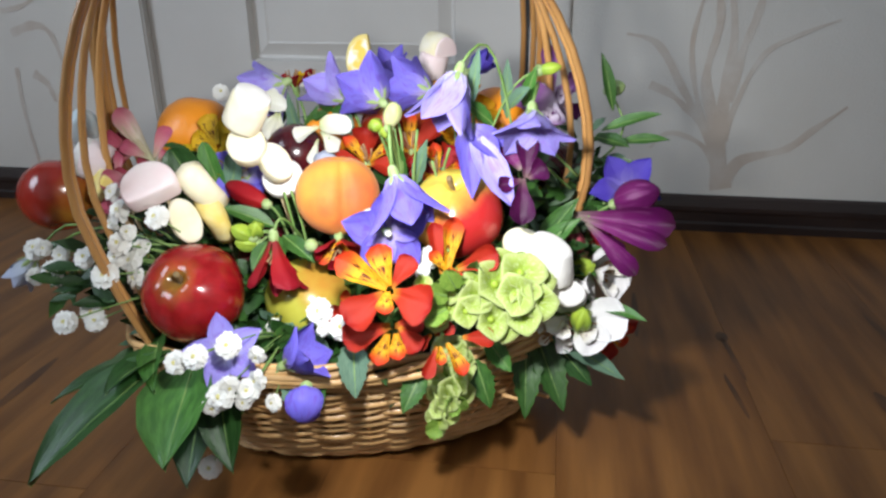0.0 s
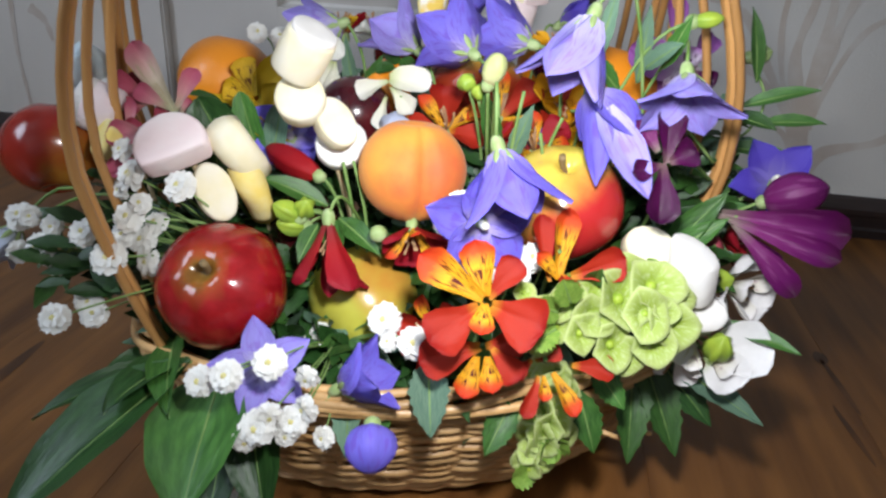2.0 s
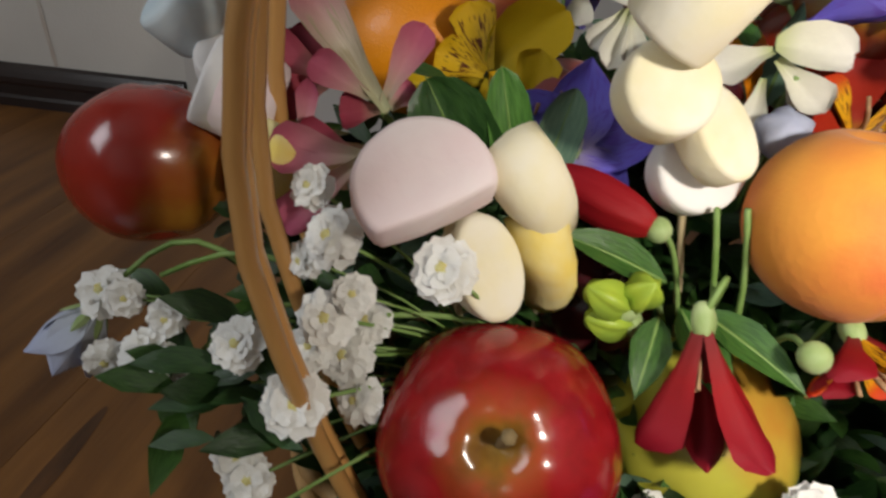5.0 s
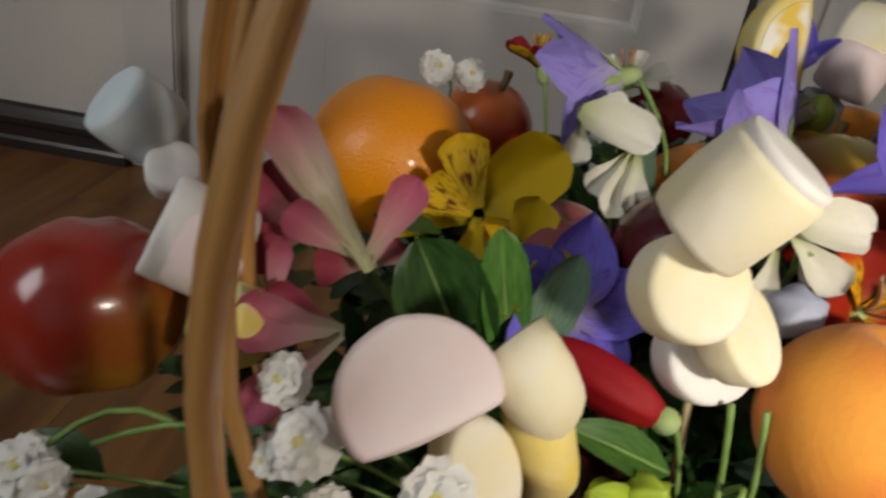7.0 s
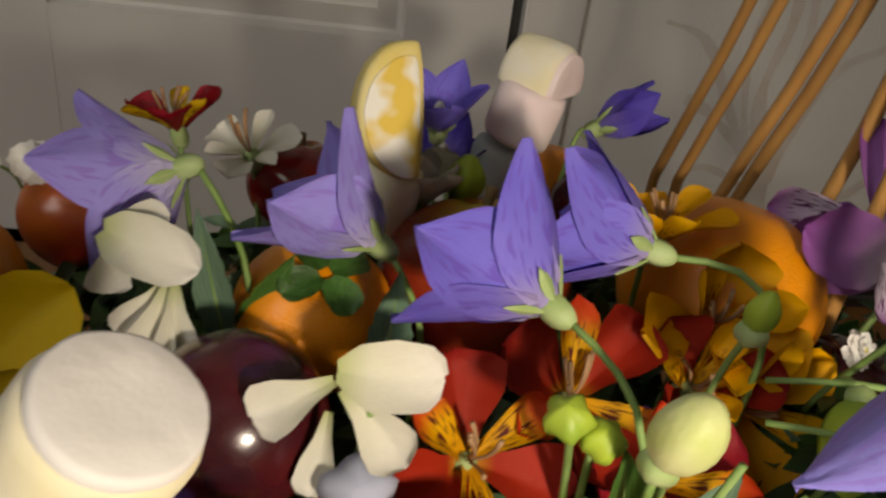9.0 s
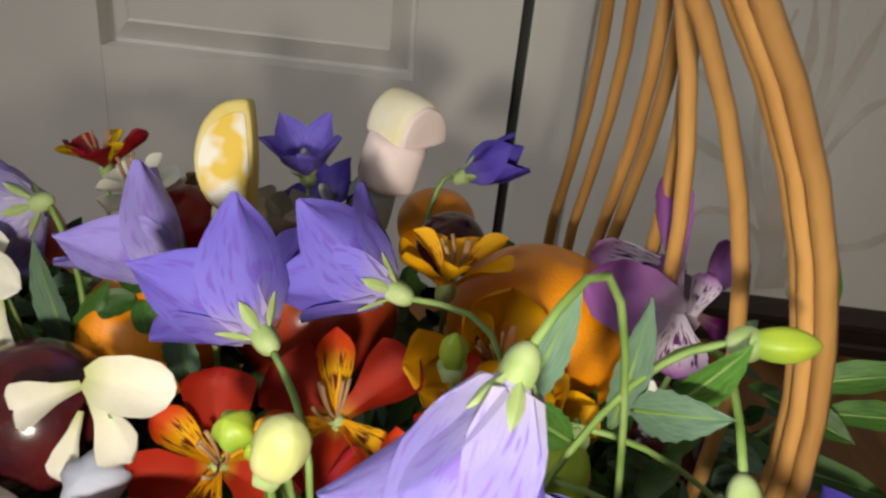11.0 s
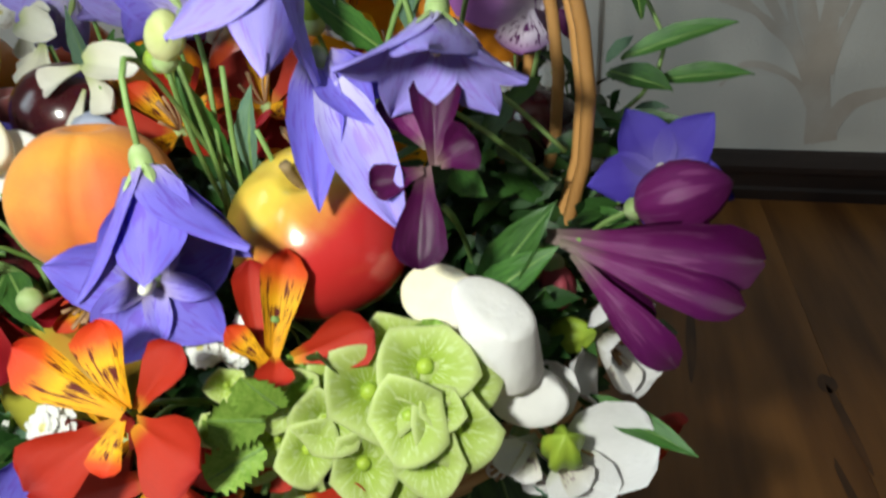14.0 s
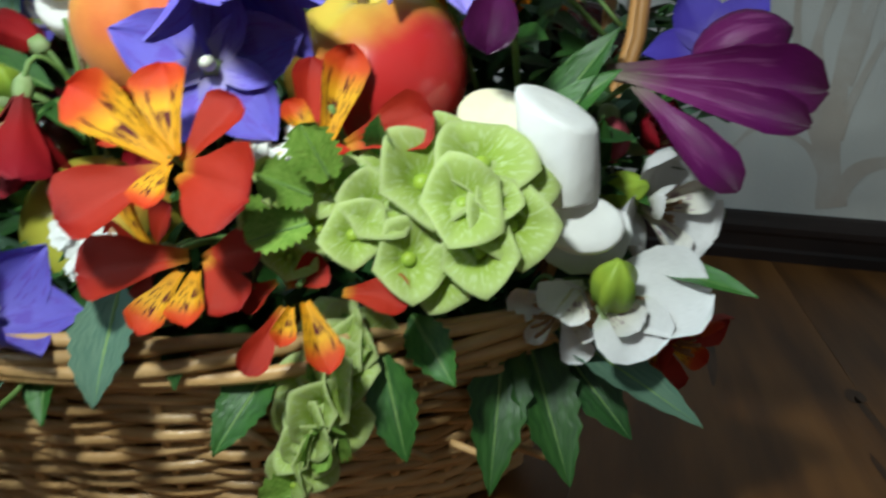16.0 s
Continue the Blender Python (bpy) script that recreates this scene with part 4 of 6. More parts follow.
def leaf(p, tip, width, mat, label, up=(0, -0.5, 0.8), bend=25, cup=0.35, teeth=0.0, shape="leaf"):
    """One leaf from p to tip, its upper side towards up."""
    d = Vector(tip) - Vector(p)
    x = d.normalized()
    y = Vector(up).cross(x).normalized()
    z = x.cross(y)
    m = Matrix((x, y, z)).transposed().to_4x4()
    ob = tagged(new("leaf", petal(shape, round(d.length * 1.04, 3), width, bend, cup, mat, 0.03, teeth, 8, 16)), label, "leaf", "leaves in the arrangement")
    ob.matrix_basis = Matrix.Translation(p) @ m @ pose(0, 0, 0, 0, -bend * 0.45, 0)
    x = z = 0.0
    rib, length = [], d.length * 1.04
    for j in range(13):
        a = -radians(bend) * (j / 12) ** 1.4
        if j:
            x += math.cos(a) * length / 12
            z += math.sin(a) * length / 12
        w = float(np.interp(j / 12, *SHAPES[shape])) * width / 2
        rib.append((x, 0, z - cup * w * 0.35 - 0.04 * width + 0.0002))
    part("midrib", mesh_from("midrib", tube(rib, 0.0007 + width * 0.01, 5, 0.3), STEM), ob, label="paler green midrib")
    return ob


# bellflowers
balloon((-0.030, -0.047, 0.298), (-0.62, 0.55, 0.30), 48, "large violet bellflower seen from its pale green calyx", roll=20, foot=(-0.012, -0.075, 0.215), bow=(0.01, -0.01, 0.02))
balloon((0.005, -0.019, 0.303), (-0.86, 0.38, 0.16), 52, "violet bellflower turned towards its neighbour", roll=60, foot=(0.035, -0.03, 0.21), bow=(0.02, 0, 0.03))
balloon((-0.074, -0.004, 0.291), (-0.72, 0.10, 0.50), 56, "lilac bellflower on a grey-green stem", LILAC, roll=10, foot=(-0.066, -0.02, 0.21), bow=(0.01, 0, 0.008))
balloon((-0.136, 0.016, 0.303), (-0.86, 0.12, -0.36), 46, "lilac bellflower nodding on a green stem", LILAC, roll=35, foot=(-0.118, -0.01, 0.21), bow=(0.012, -0.004, 0.012))
balloon((0.040, -0.098, 0.332), (-0.26, -0.30, -0.88), 64, "lilac bellflower hanging from an arched stem", LILAC, 0.048, 0.030, 12, 0, (0.085, -0.05, 0.23), (0.0, 0.0, 0.055))
balloon((0.093, -0.098, 0.305), (0.06, -0.52, -0.72), 54, "lilac bellflower opening downwards beside the handle", LILAC, 0.038, 0.028, 34, 15, (0.075, -0.02, 0.26), (0.01, 0.01, 0.03))
balloon((-0.003, -0.131, 0.263), (0.36, -0.34, -0.80), 61, "violet bellflower drooping over the yellow apple", VIOLET, 0.047, 0.029, 14, 50, (-0.012, -0.06, 0.22), (0, -0.02, 0.05))
balloon((-0.010, -0.132, 0.219), (0.38, -0.88, 0.12), 14, "open violet bellflower with pale centre", VIOLET, 0.033, 0.028, 14, 20, (0.0, -0.07, 0.19))
balloon((-0.148, -0.060, 0.234), (0.10, -0.72, 0.60), 24, "violet bellflower behind marshmallows", VIOLET, 0.033, 0.026, 12, 10, (-0.14, -0.04, 0.16))
balloon((-0.077, -0.186, 0.130), (0.80, 0.12, 0.50), 58, "violet bellflower over the basket rim", VIOLET, 0.034, 0.028, 12, 30, (-0.075, -0.14, 0.11), (-0.01, -0.02, -0.01))
balloon((-0.121, -0.186, 0.136), (0.25, -0.72, 0.60), 22, "pale violet bellflower beneath white florets", LILAC, 0.029, 0.020, 16, 30, (-0.11, -0.14, 0.11))
balloon((0.170, -0.036, 0.228), (-0.10, -0.72, 0.62), 30, "deep blue-violet bellflower outside the handle", BLUE, 0.030, 0.024, 14, 55, (0.12, -0.03, 0.16))
balloon((0.020, 0.105, 0.303), (0.78, -0.15, 0.52), 66, "blue-violet bellflower nodding at the back", BLUE, 0.029, 0.022, -22, 0, (0.0, 0.085, 0.25), (0, 0, 0.022))
balloon((-0.045, 0.108, 0.280), (-0.20, -0.50, 0.70), 36, "small blue-violet bellflower at the back", BLUE, 0.022, 0.018, 5, 0, (-0.04, 0.09, 0.2))
balloon((-0.052, 0.088, 0.300), (-0.05, -0.30, 0.9), 58, "violet bellflower behind the yellow marshmallow", VIOLET, 0.028, 0.02, 5, 0, (-0.05, 0.07, 0.2))
balloon((-0.312, -0.128, 0.178), (-0.55, -0.35, -0.75), 64, "pale blue bellflower drooping outside the basket", PALEBLUE, 0.026, 0.02, -10, 0, (-0.24, -0.11, 0.17), (0, 0, 0.03))
closed_bud((-0.047, -0.227, 0.127), (0.15, -0.8, -0.5), 0.0125, 1.0, VIOLET, "round violet bellflower bud over the rim", (-0.07, -0.16, 0.11), point=0.2, bow=(0.01, -0.02, -0.01))
closed_bud((0.014, -0.030, 0.242), (0.0, -0.6, 0.8), 0.0100, 1.0, BLUE, "round blue-violet bellflower bud", (0.01, 0.0, 0.19), point=0.2)
closed_bud((-0.076, -0.066, 0.252), (0.0, -0.6, 0.8), 0.0095, 0.9, PALEBLUE, "pale grey-blue bellflower bud", (-0.08, -0.04, 0.19), point=0.2)

# Peruvian lilies whose petals stand each its own way
def blossom(label, p, foot, kind="alstroemeria"):
    root = tagged(new(kind), label, kind, kind + "s")
    root.location = p
    part("stem", mesh_from("stem", tube([q - root.location for q in arc(p, foot, (0, 0, 0.006), 8)], 0.0013, 6), STEM), root)
    return root


def blade(root, name, base, tip, width, mat, shape, up, bend, cup):
    """One petal of a blossom from base to tip, its inner side towards up."""
    d = Vector(tip) - Vector(base)
    x = d.normalized()
    y = Vector(up).cross(x).normalized()
    m = Matrix((x, y, x.cross(y))).transposed().to_4x4()
    mesh = petal(shape, round(d.length * 1.03, 3), width, bend, cup, mat, 0.05, 0.0, 10, 16)
    part(name, mesh, root, Matrix.Translation(Vector(base) - root.location) @ m @ pose(0, 0, 0, 0, -bend * 0.45, 0))


scarlet_a = blossom("open scarlet alstroemeria with yellow streaked throat", (-0.002, -0.172, 0.193), (0.01, -0.1, 0.13))
blade(scarlet_a, "inner_petal", (-0.0006, -0.1727, 0.1914), (-0.0354, -0.1727, 0.2119), 0.021, REDSTRIPE, "strap", (0.08, -0.89, 0.45), 20, 0.5)
blade(scarlet_a, "inner_petal", (0.0004, -0.172, 0.1925), (-0.0083, -0.1633, 0.2195), 0.020, REDSTRIPE, "strap", (0.03, -0.9, 0.43), 20, 0.5)
blade(scarlet_a, "petal", (0.0018, -0.1697, 0.1902), (0.0155, -0.1588, 0.21), 0.017, RED, "spoon", (-0.01, -0.9, 0.44), 15, 0.4)
blade(scarlet_a, "petal", (-0.0024, -0.1747, 0.1879), (-0.0243, -0.1946, 0.1743), 0.027, RED, "spoon", (0.06, -0.85, 0.52), 25, 0.4)
blade(scarlet_a, "petal", (0.0036, -0.1737, 0.1885), (0.0318, -0.1846, 0.1833), 0.031, RED, "spoon", (-0.04, -0.87, 0.5), 30, 0.35)
blade(scarlet_a, "inner_petal", (0.0005, -0.1754, 0.1902), (0.0008, -0.1892, 0.1792), 0.014, REDSTRIPE, "strap", (0.01, -0.86, 0.5), 25, 0.5)
scarlet_b = blossom("scarlet and yellow alstroemeria over the rim", (-0.004, -0.166, 0.16), (0, -0.1, 0.14))
blade(scarlet_b, "petal", (-0.0007, -0.1666, 0.1581), (-0.0314, -0.1821, 0.1527), 0.024, RED, "spoon", (0.07, -0.83, 0.56), 25, 0.4)
blade(scarlet_b, "inner_petal", (-0.002, -0.1693, 0.1533), (-0.0058, -0.1872, 0.1374), 0.015, REDSTRIPE, "strap", (0.03, -0.81, 0.59), 15, 0.6)
blade(scarlet_b, "inner_petal", (0.004, -0.1694, 0.154), (0.0091, -0.1843, 0.1417), 0.014, REDSTRIPE, "strap", (0, -0.81, 0.58), 15, 0.6)
blade(scarlet_b, "petal", (0.0059, -0.1661, 0.1576), (0.0226, -0.1753, 0.1452), 0.017, RED, "spoon", (-0.03, -0.83, 0.56), 20, 0.4)
blade(scarlet_b, "petal", (0.0018, -0.1628, 0.1562), (0.0221, -0.1591, 0.161), 0.018, RED, "spoon", (-0.02, -0.84, 0.53), 20, 0.4)
scarlet_c = blossom("scarlet and yellow alstroemeria hanging over the rim", (0.036, -0.16, 0.15), (0.03, -0.1, 0.14))
blade(scarlet_c, "petal", (0.0286, -0.161, 0.1507), (0.0189, -0.1687, 0.1439), 0.011, RED, "spoon", (0.49, -0.66, 0.57), 20, 0.4)
blade(scarlet_c, "petal", (0.033, -0.166, 0.144), (0.0275, -0.181, 0.1262), 0.011, RED, "spoon", (0.46, -0.63, 0.62), 20, 0.5)
blade(scarlet_c, "inner_petal", (0.0403, -0.1646, 0.1462), (0.0549, -0.1784, 0.1299), 0.013, REDSTRIPE, "strap", (0.41, -0.66, 0.63), 20, 0.6)
blade(scarlet_c, "inner_petal", (0.0356, -0.1655, 0.144), (0.0372, -0.1766, 0.1354), 0.009, REDSTRIPE, "strap", (0.45, -0.65, 0.61), 20, 0.6)
blade(scarlet_c, "petal", (0.051, -0.158, 0.1484), (0.0745, -0.1577, 0.1493), 0.015, RED, "spoon", (0.35, -0.73, 0.59), 30, 0.4)
blade(scarlet_c, "petal", (0.0301, -0.1574, 0.1483), (0.0426, -0.1525, 0.1555), 0.014, RED, "spoon", (0.44, -0.71, 0.55), 20, 0.4)
scarlet_d = blossom("scarlet alstroemeria against the yellow apple", (0.037, -0.134, 0.207), (0.03, -0.08, 0.15))
blade(scarlet_d, "inner_petal", (0.0372, -0.1412, 0.1932), (0.0396, -0.1215, 0.2276), 0.017, REDSTRIPE, "strap", (0.45, -0.83, 0.32), -12, 0.6)
blade(scarlet_d, "petal", (0.0329, -0.141, 0.1907), (0.0243, -0.1225, 0.2225), 0.014, RED, "spoon", (0.48, -0.81, 0.33), -10, 0.6)
blade(scarlet_d, "petal", (0.0446, -0.139, 0.1948), (0.0727, -0.1337, 0.2057), 0.021, RED, "spoon", (0.37, -0.84, 0.38), 20, 0.4)
blade(scarlet_d, "inner_petal", (0.0375, -0.143, 0.194), (0.0252, -0.1445, 0.2086), 0.010, REDSTRIPE, "strap", (0.48, -0.79, 0.37), 15, 0.6)
blade(scarlet_d, "petal", (0.0398, -0.1423, 0.1968), (0.044, -0.1538, 0.193), 0.014, RED, "spoon", (0.45, -0.79, 0.41), 30, 0.4)
purple_a = blossom("deep purple alstroemeria beside the handle", (0.094, -0.108, 0.242), (0.09, -0.04, 0.18))
blade(purple_a, "petal", (0.0904, -0.1022, 0.2547), (0.0899, -0.0915, 0.2824), 0.018, PLUMPETAL, "spoon", (0.13, -0.9, 0.42), 20, 0.5)
blade(purple_a, "petal", (0.0923, -0.1026, 0.2554), (0.1053, -0.1027, 0.264), 0.018, PLUMPETAL, "spoon", (0.09, -0.88, 0.46), 25, 0.6)
blade(purple_a, "petal", (0.0879, -0.1046, 0.2553), (0.0896, -0.1256, 0.2269), 0.019, PLUMPETAL, "spoon", (0.14, -0.83, 0.54), 20, 0.6)
blade(purple_a, "petal", (0.0877, -0.1073, 0.2545), (0.0721, -0.1161, 0.2518), 0.013, PLUMPETAL, "spoon", (0.18, -0.85, 0.49), 10, 0.5)
blade(purple_a, "petal", (0.0861, -0.0942, 0.2585), (0.0718, -0.0902, 0.2759), 0.017, MAGENTA, "spoon", (0.17, -0.9, 0.41), 10, 0.5)
magenta_a = blossom("long magenta-purple alstroemeria reaching out over the floor", (0.14, -0.084, 0.221), (0.1, -0.04, 0.17))
blade(magenta_a, "petal", (0.1271, -0.0827, 0.2215), (0.2013, -0.0876, 0.2184), 0.026, MAGENTA, "spoon", (-0.08, -0.96, 0.26), 22, 0.7)
blade(magenta_a, "petal", (0.1323, -0.0858, 0.2202), (0.1948, -0.1014, 0.2074), 0.016, MAGENTA, "spoon", (-0.08, -0.95, 0.3), 22, 0.6)
blade(magenta_a, "petal", (0.1375, -0.0887, 0.2174), (0.1754, -0.1068, 0.1846), 0.016, MAGENTA, "spoon", (-0.06, -0.94, 0.35), 28, 0.6)
blade(magenta_a, "petal", (0.13, -0.0798, 0.2195), (0.1889, -0.0701, 0.217), 0.017, PLUMPETAL, "spoon", (-0.06, -0.96, 0.26), 15, 0.6)
blade(magenta_a, "petal", (0.1405, -0.0865, 0.2139), (0.1671, -0.0947, 0.1952), 0.012, PLUMPETAL, "strap", (-0.04, -0.94, 0.33), 15, 0.6)
white_a = blossom("white alstroemeria with dark throat streaks", (0.139, -0.104, 0.143), (0.1, -0.06, 0.12))
blade(white_a, "petal", (0.1269, -0.1039, 0.1475), (0.1227, -0.0942, 0.1719), 0.036, SNOW, "round", (0.07, -0.87, 0.48), 12, 0.3)
blade(white_a, "petal", (0.138, -0.1079, 0.1403), (0.1724, -0.1031, 0.1459), 0.035, SNOW, "round", (-0.05, -0.84, 0.54), 18, 0.3)
blade(white_a, "petal", (0.1382, -0.1097, 0.139), (0.1529, -0.1214, 0.1246), 0.029, SNOW, "round", (-0.01, -0.81, 0.59), 20, 0.3)
blade(white_a, "inner_petal", (0.1352, -0.1119, 0.1401), (0.1482, -0.1197, 0.1338), 0.015, SNOWSTRIPE, "strap", (0, -0.82, 0.58), 10, 0.5)
blade(white_a, "petal", (0.1273, -0.1067, 0.1443), (0.1119, -0.1186, 0.1379), 0.015, SNOW, "strap", (0.09, -0.82, 0.56), 20, 0.4)
blade(white_a, "inner_petal", (0.1245, -0.109, 0.143), (0.1242, -0.1203, 0.1326), 0.013, SNOWSTRIPE, "strap", (0.07, -0.82, 0.57), 15, 0.5)
ivory_a = blossom("ivory-white alstroemeria with green markings", (-0.074, -0.056, 0.27), (-0.08, -0.02, 0.18))
blade(ivory_a, "petal", (-0.0832, -0.0529, 0.2796), (-0.056, -0.0512, 0.2778), 0.018, IVORY, "round", (-0.23, -0.83, 0.51), 35, 0.5)
blade(ivory_a, "petal", (-0.0837, -0.054, 0.2774), (-0.1029, -0.0593, 0.2685), 0.015, IVORY, "spoon", (-0.11, -0.83, 0.55), 30, 0.6)
blade(ivory_a, "petal", (-0.0815, -0.0533, 0.2744), (-0.065, -0.0651, 0.2617), 0.015, IVORY, "spoon", (-0.21, -0.8, 0.56), -15, 0.6)
blade(ivory_a, "petal", (-0.0845, -0.0542, 0.2677), (-0.0872, -0.0632, 0.249), 0.011, IVORY, "spoon", (-0.14, -0.79, 0.6), 10, 0.6)
blade(ivory_a, "petal", (-0.0768, -0.0512, 0.2726), (-0.07, -0.0584, 0.2588), 0.009, IVORY, "strap", (-0.2, -0.8, 0.56), -10, 0.6)
pink_a = blossom("half-open pink alstroemeria with pale green veins", (-0.205, -0.086, 0.252), (-0.18, -0.06, 0.18))
blade(pink_a, "petal", (-0.2137, -0.0891, 0.2513), (-0.2508, -0.0717, 0.291), 0.018, PINKVEIN, "spoon", (0.23, -0.89, 0.38), -14, 0.8)
blade(pink_a, "petal", (-0.2162, -0.0864, 0.2525), (-0.2038, -0.0761, 0.2789), 0.013, PINK, "spoon", (0.13, -0.9, 0.41), 40, 0.6)
blade(pink_a, "petal", (-0.2202, -0.0857, 0.2543), (-0.2417, -0.0878, 0.2661), 0.013, PINK, "spoon", (0.22, -0.87, 0.44), 30, 0.6)
blade(pink_a, "petal", (-0.2139, -0.0838, 0.2506), (-0.2071, -0.0805, 0.2589), 0.013, PINK, "spoon", (0.13, -0.88, 0.46), 25, 0.5)
blade(pink_a, "petal", (-0.2176, -0.0834, 0.2497), (-0.2317, -0.0852, 0.2477), 0.014, ROSE, "spoon", (0.19, -0.86, 0.48), 20, 0.5)
pink_b = blossom("rose-pink trumpet alstroemeria beside the handle", (-0.206, -0.114, 0.232), (-0.17, -0.08, 0.18))
blade(pink_b, "petal", (-0.2161, -0.1097, 0.242), (-0.246, -0.1163, 0.2434), 0.018, PINK, "spoon", (0.24, -0.8, 0.55), -12, 0.8)
blade(pink_b, "petal", (-0.2161, -0.1119, 0.242), (-0.2388, -0.1299, 0.2217), 0.014, PINK, "spoon", (0.22, -0.77, 0.6), 15, 0.7)
blade(pink_b, "petal", (-0.2181, -0.107, 0.2408), (-0.2407, -0.1063, 0.2472), 0.012, ROSE, "spoon", (0.23, -0.82, 0.53), -10, 0.7)
blade(pink_b, "petal", (-0.2379, -0.1089, 0.2416), (-0.2389, -0.0983, 0.2632), 0.008, PINK, "strap", (0.27, -0.83, 0.49), -60, 0.6)
pink_c = blossom("dusky rose alstroemeria beside the handle", (-0.222, -0.08, 0.252), (-0.18, -0.06, 0.18))
blade(pink_c, "petal", (-0.2371, -0.0782, 0.2575), (-0.2655, -0.0776, 0.2666), 0.020, ROSE, "spoon", (0.3, -0.86, 0.41), 20, 0.6)
blade(pink_c, "petal", (-0.2365, -0.0803, 0.2575), (-0.2537, -0.0905, 0.2503), 0.017, ROSE, "spoon", (0.28, -0.85, 0.45), 30, 0.6)
blade(pink_c, "petal", (-0.2369, -0.0754, 0.2563), (-0.2553, -0.0677, 0.2718), 0.014, ROSE, "spoon", (0.27, -0.88, 0.39), 10, 0.6)
yellow_a = blossom("bright yellow alstroemeria with brown flecks", (-0.176, -0.034, 0.252), (-0.17, -0.03, 0.18))
blade(yellow_a, "petal", (-0.1844, -0.0325, 0.256), (-0.1581, -0.0229, 0.2793), 0.028, YELLOW, "round", (-0.04, -0.94, 0.33), 20, 0.4)
blade(yellow_a, "petal", (-0.1846, -0.0345, 0.252), (-0.185, -0.0516, 0.2331), 0.016, YELLOW, "spoon", (0.01, -0.9, 0.44), 20, 0.5)
blade(yellow_a, "inner_petal", (-0.1852, -0.034, 0.2553), (-0.1963, -0.0241, 0.2791), 0.020, YELLOWSTRIPE, "strap", (0.03, -0.94, 0.34), 10, 0.5)
blade(yellow_a, "inner_petal", (-0.1865, -0.0347, 0.2541), (-0.2072, -0.0359, 0.2609), 0.018, YELLOWSTRIPE, "strap", (0.06, -0.92, 0.38), 15, 0.5)
blade(yellow_a, "inner_petal", (-0.1824, -0.0365, 0.2522), (-0.1554, -0.0453, 0.2448), 0.018, YELLOWSTRIPE, "strap", (-0.05, -0.91, 0.41), 25, 0.5)
blade(yellow_a, "petal", (-0.1866, -0.0333, 0.25), (-0.2201, -0.0389, 0.2471), 0.015, YELLOW, "spoon", (0.08, -0.91, 0.41), 15, 0.5)
ivory_b = blossom("broad ivory alstroemeria petals beside a green stem", (-0.132, -0.016, 0.28), (-0.13, 0, 0.2))
blade(ivory_b, "petal", (-0.1533, -0.0086, 0.2919), (-0.1243, -0.0184, 0.2861), 0.018, IVORY, "round", (0.28, -0.85, 0.45), 35, 0.5)
blade(ivory_b, "petal", (-0.154, -0.0046, 0.2908), (-0.1353, -0.0053, 0.2964), 0.011, IVORY, "spoon", (0.29, -0.86, 0.41), 30, 0.5)
blade(ivory_b, "petal", (-0.1517, -0.0053, 0.2877), (-0.1528, -0.0107, 0.2717), 0.013, IVORY, "spoon", (0.32, -0.83, 0.47), 20, 0.6)
ivory_c = blossom("drooping pale ivory alstroemeria near the plum", (-0.124, -0.03, 0.262), (-0.12, 0, 0.2))
blade(ivory_c, "petal", (-0.1323, -0.0192, 0.2819), (-0.1374, -0.0322, 0.261), 0.015, IVORY, "spoon", (0.26, -0.8, 0.54), -16, 0.8)
blade(ivory_c, "petal", (-0.1304, -0.0205, 0.2819), (-0.1283, -0.0308, 0.2615), 0.013, IVORY, "spoon", (0.24, -0.81, 0.54), -12, 0.8)
blade(ivory_c, "petal", (-0.1336, -0.0173, 0.2808), (-0.1452, -0.0229, 0.2664), 0.012, IVORY, "spoon", (0.28, -0.81, 0.52), 10, 0.6)
mauve_a = blossom("mauve alstroemeria with white streaked petals", (0.114, 0.014, 0.279), (0.1, 0.02, 0.2))
blade(mauve_a, "petal", (0.1089, 0.0171, 0.2869), (0.0719, 0.0141, 0.3009), 0.027, MAUVE, "round", (0.09, -0.97, 0.22), 20, 0.4)
blade(mauve_a, "inner_petal", (0.1072, 0.0169, 0.2893), (0.1058, -0.001, 0.2726), 0.025, MAUVESTRIPE, "spoon", (0.04, -0.96, 0.26), 20, 0.5)
blade(mauve_a, "petal", (0.1078, 0.0203, 0.2913), (0.0998, 0.0424, 0.3352), 0.015, MAUVE, "spoon", (0.05, -0.99, 0.15), -8, 0.6)
blade(mauve_a, "petal", (0.1156, 0.0226, 0.2908), (0.128, 0.0352, 0.311), 0.017, MAUVE, "spoon", (0, -0.98, 0.19), 20, 0.5)
blade(mauve_a, "petal", (0.1164, 0.02, 0.2876), (0.1323, 0.0161, 0.281), 0.015, PLUMPETAL, "spoon", (-0.01, -0.97, 0.24), 20, 0.5)
blade(mauve_a, "inner_petal", (0.1124, 0.0176, 0.2888), (0.1166, 0.0237, 0.3038), 0.013, MAUVESTRIPE, "strap", (0.02, -0.98, 0.21), 20, 0.5)
mauve_b = blossom("rounded mauve alstroemeria near the handle", (0.098, 0.03, 0.266), (0.1, 0.03, 0.2))
blade(mauve_b, "petal", (0.1226, 0.0356, 0.2838), (0.0804, 0.0369, 0.2794), 0.031, MAUVE, "round", (-0.55, -0.74, 0.38), 45, 0.6)
blade(mauve_b, "inner_petal", (0.1164, 0.0463, 0.2945), (0.0776, 0.0494, 0.2946), 0.017, MAUVESTRIPE, "spoon", (-0.53, -0.78, 0.33), 30, 0.5)
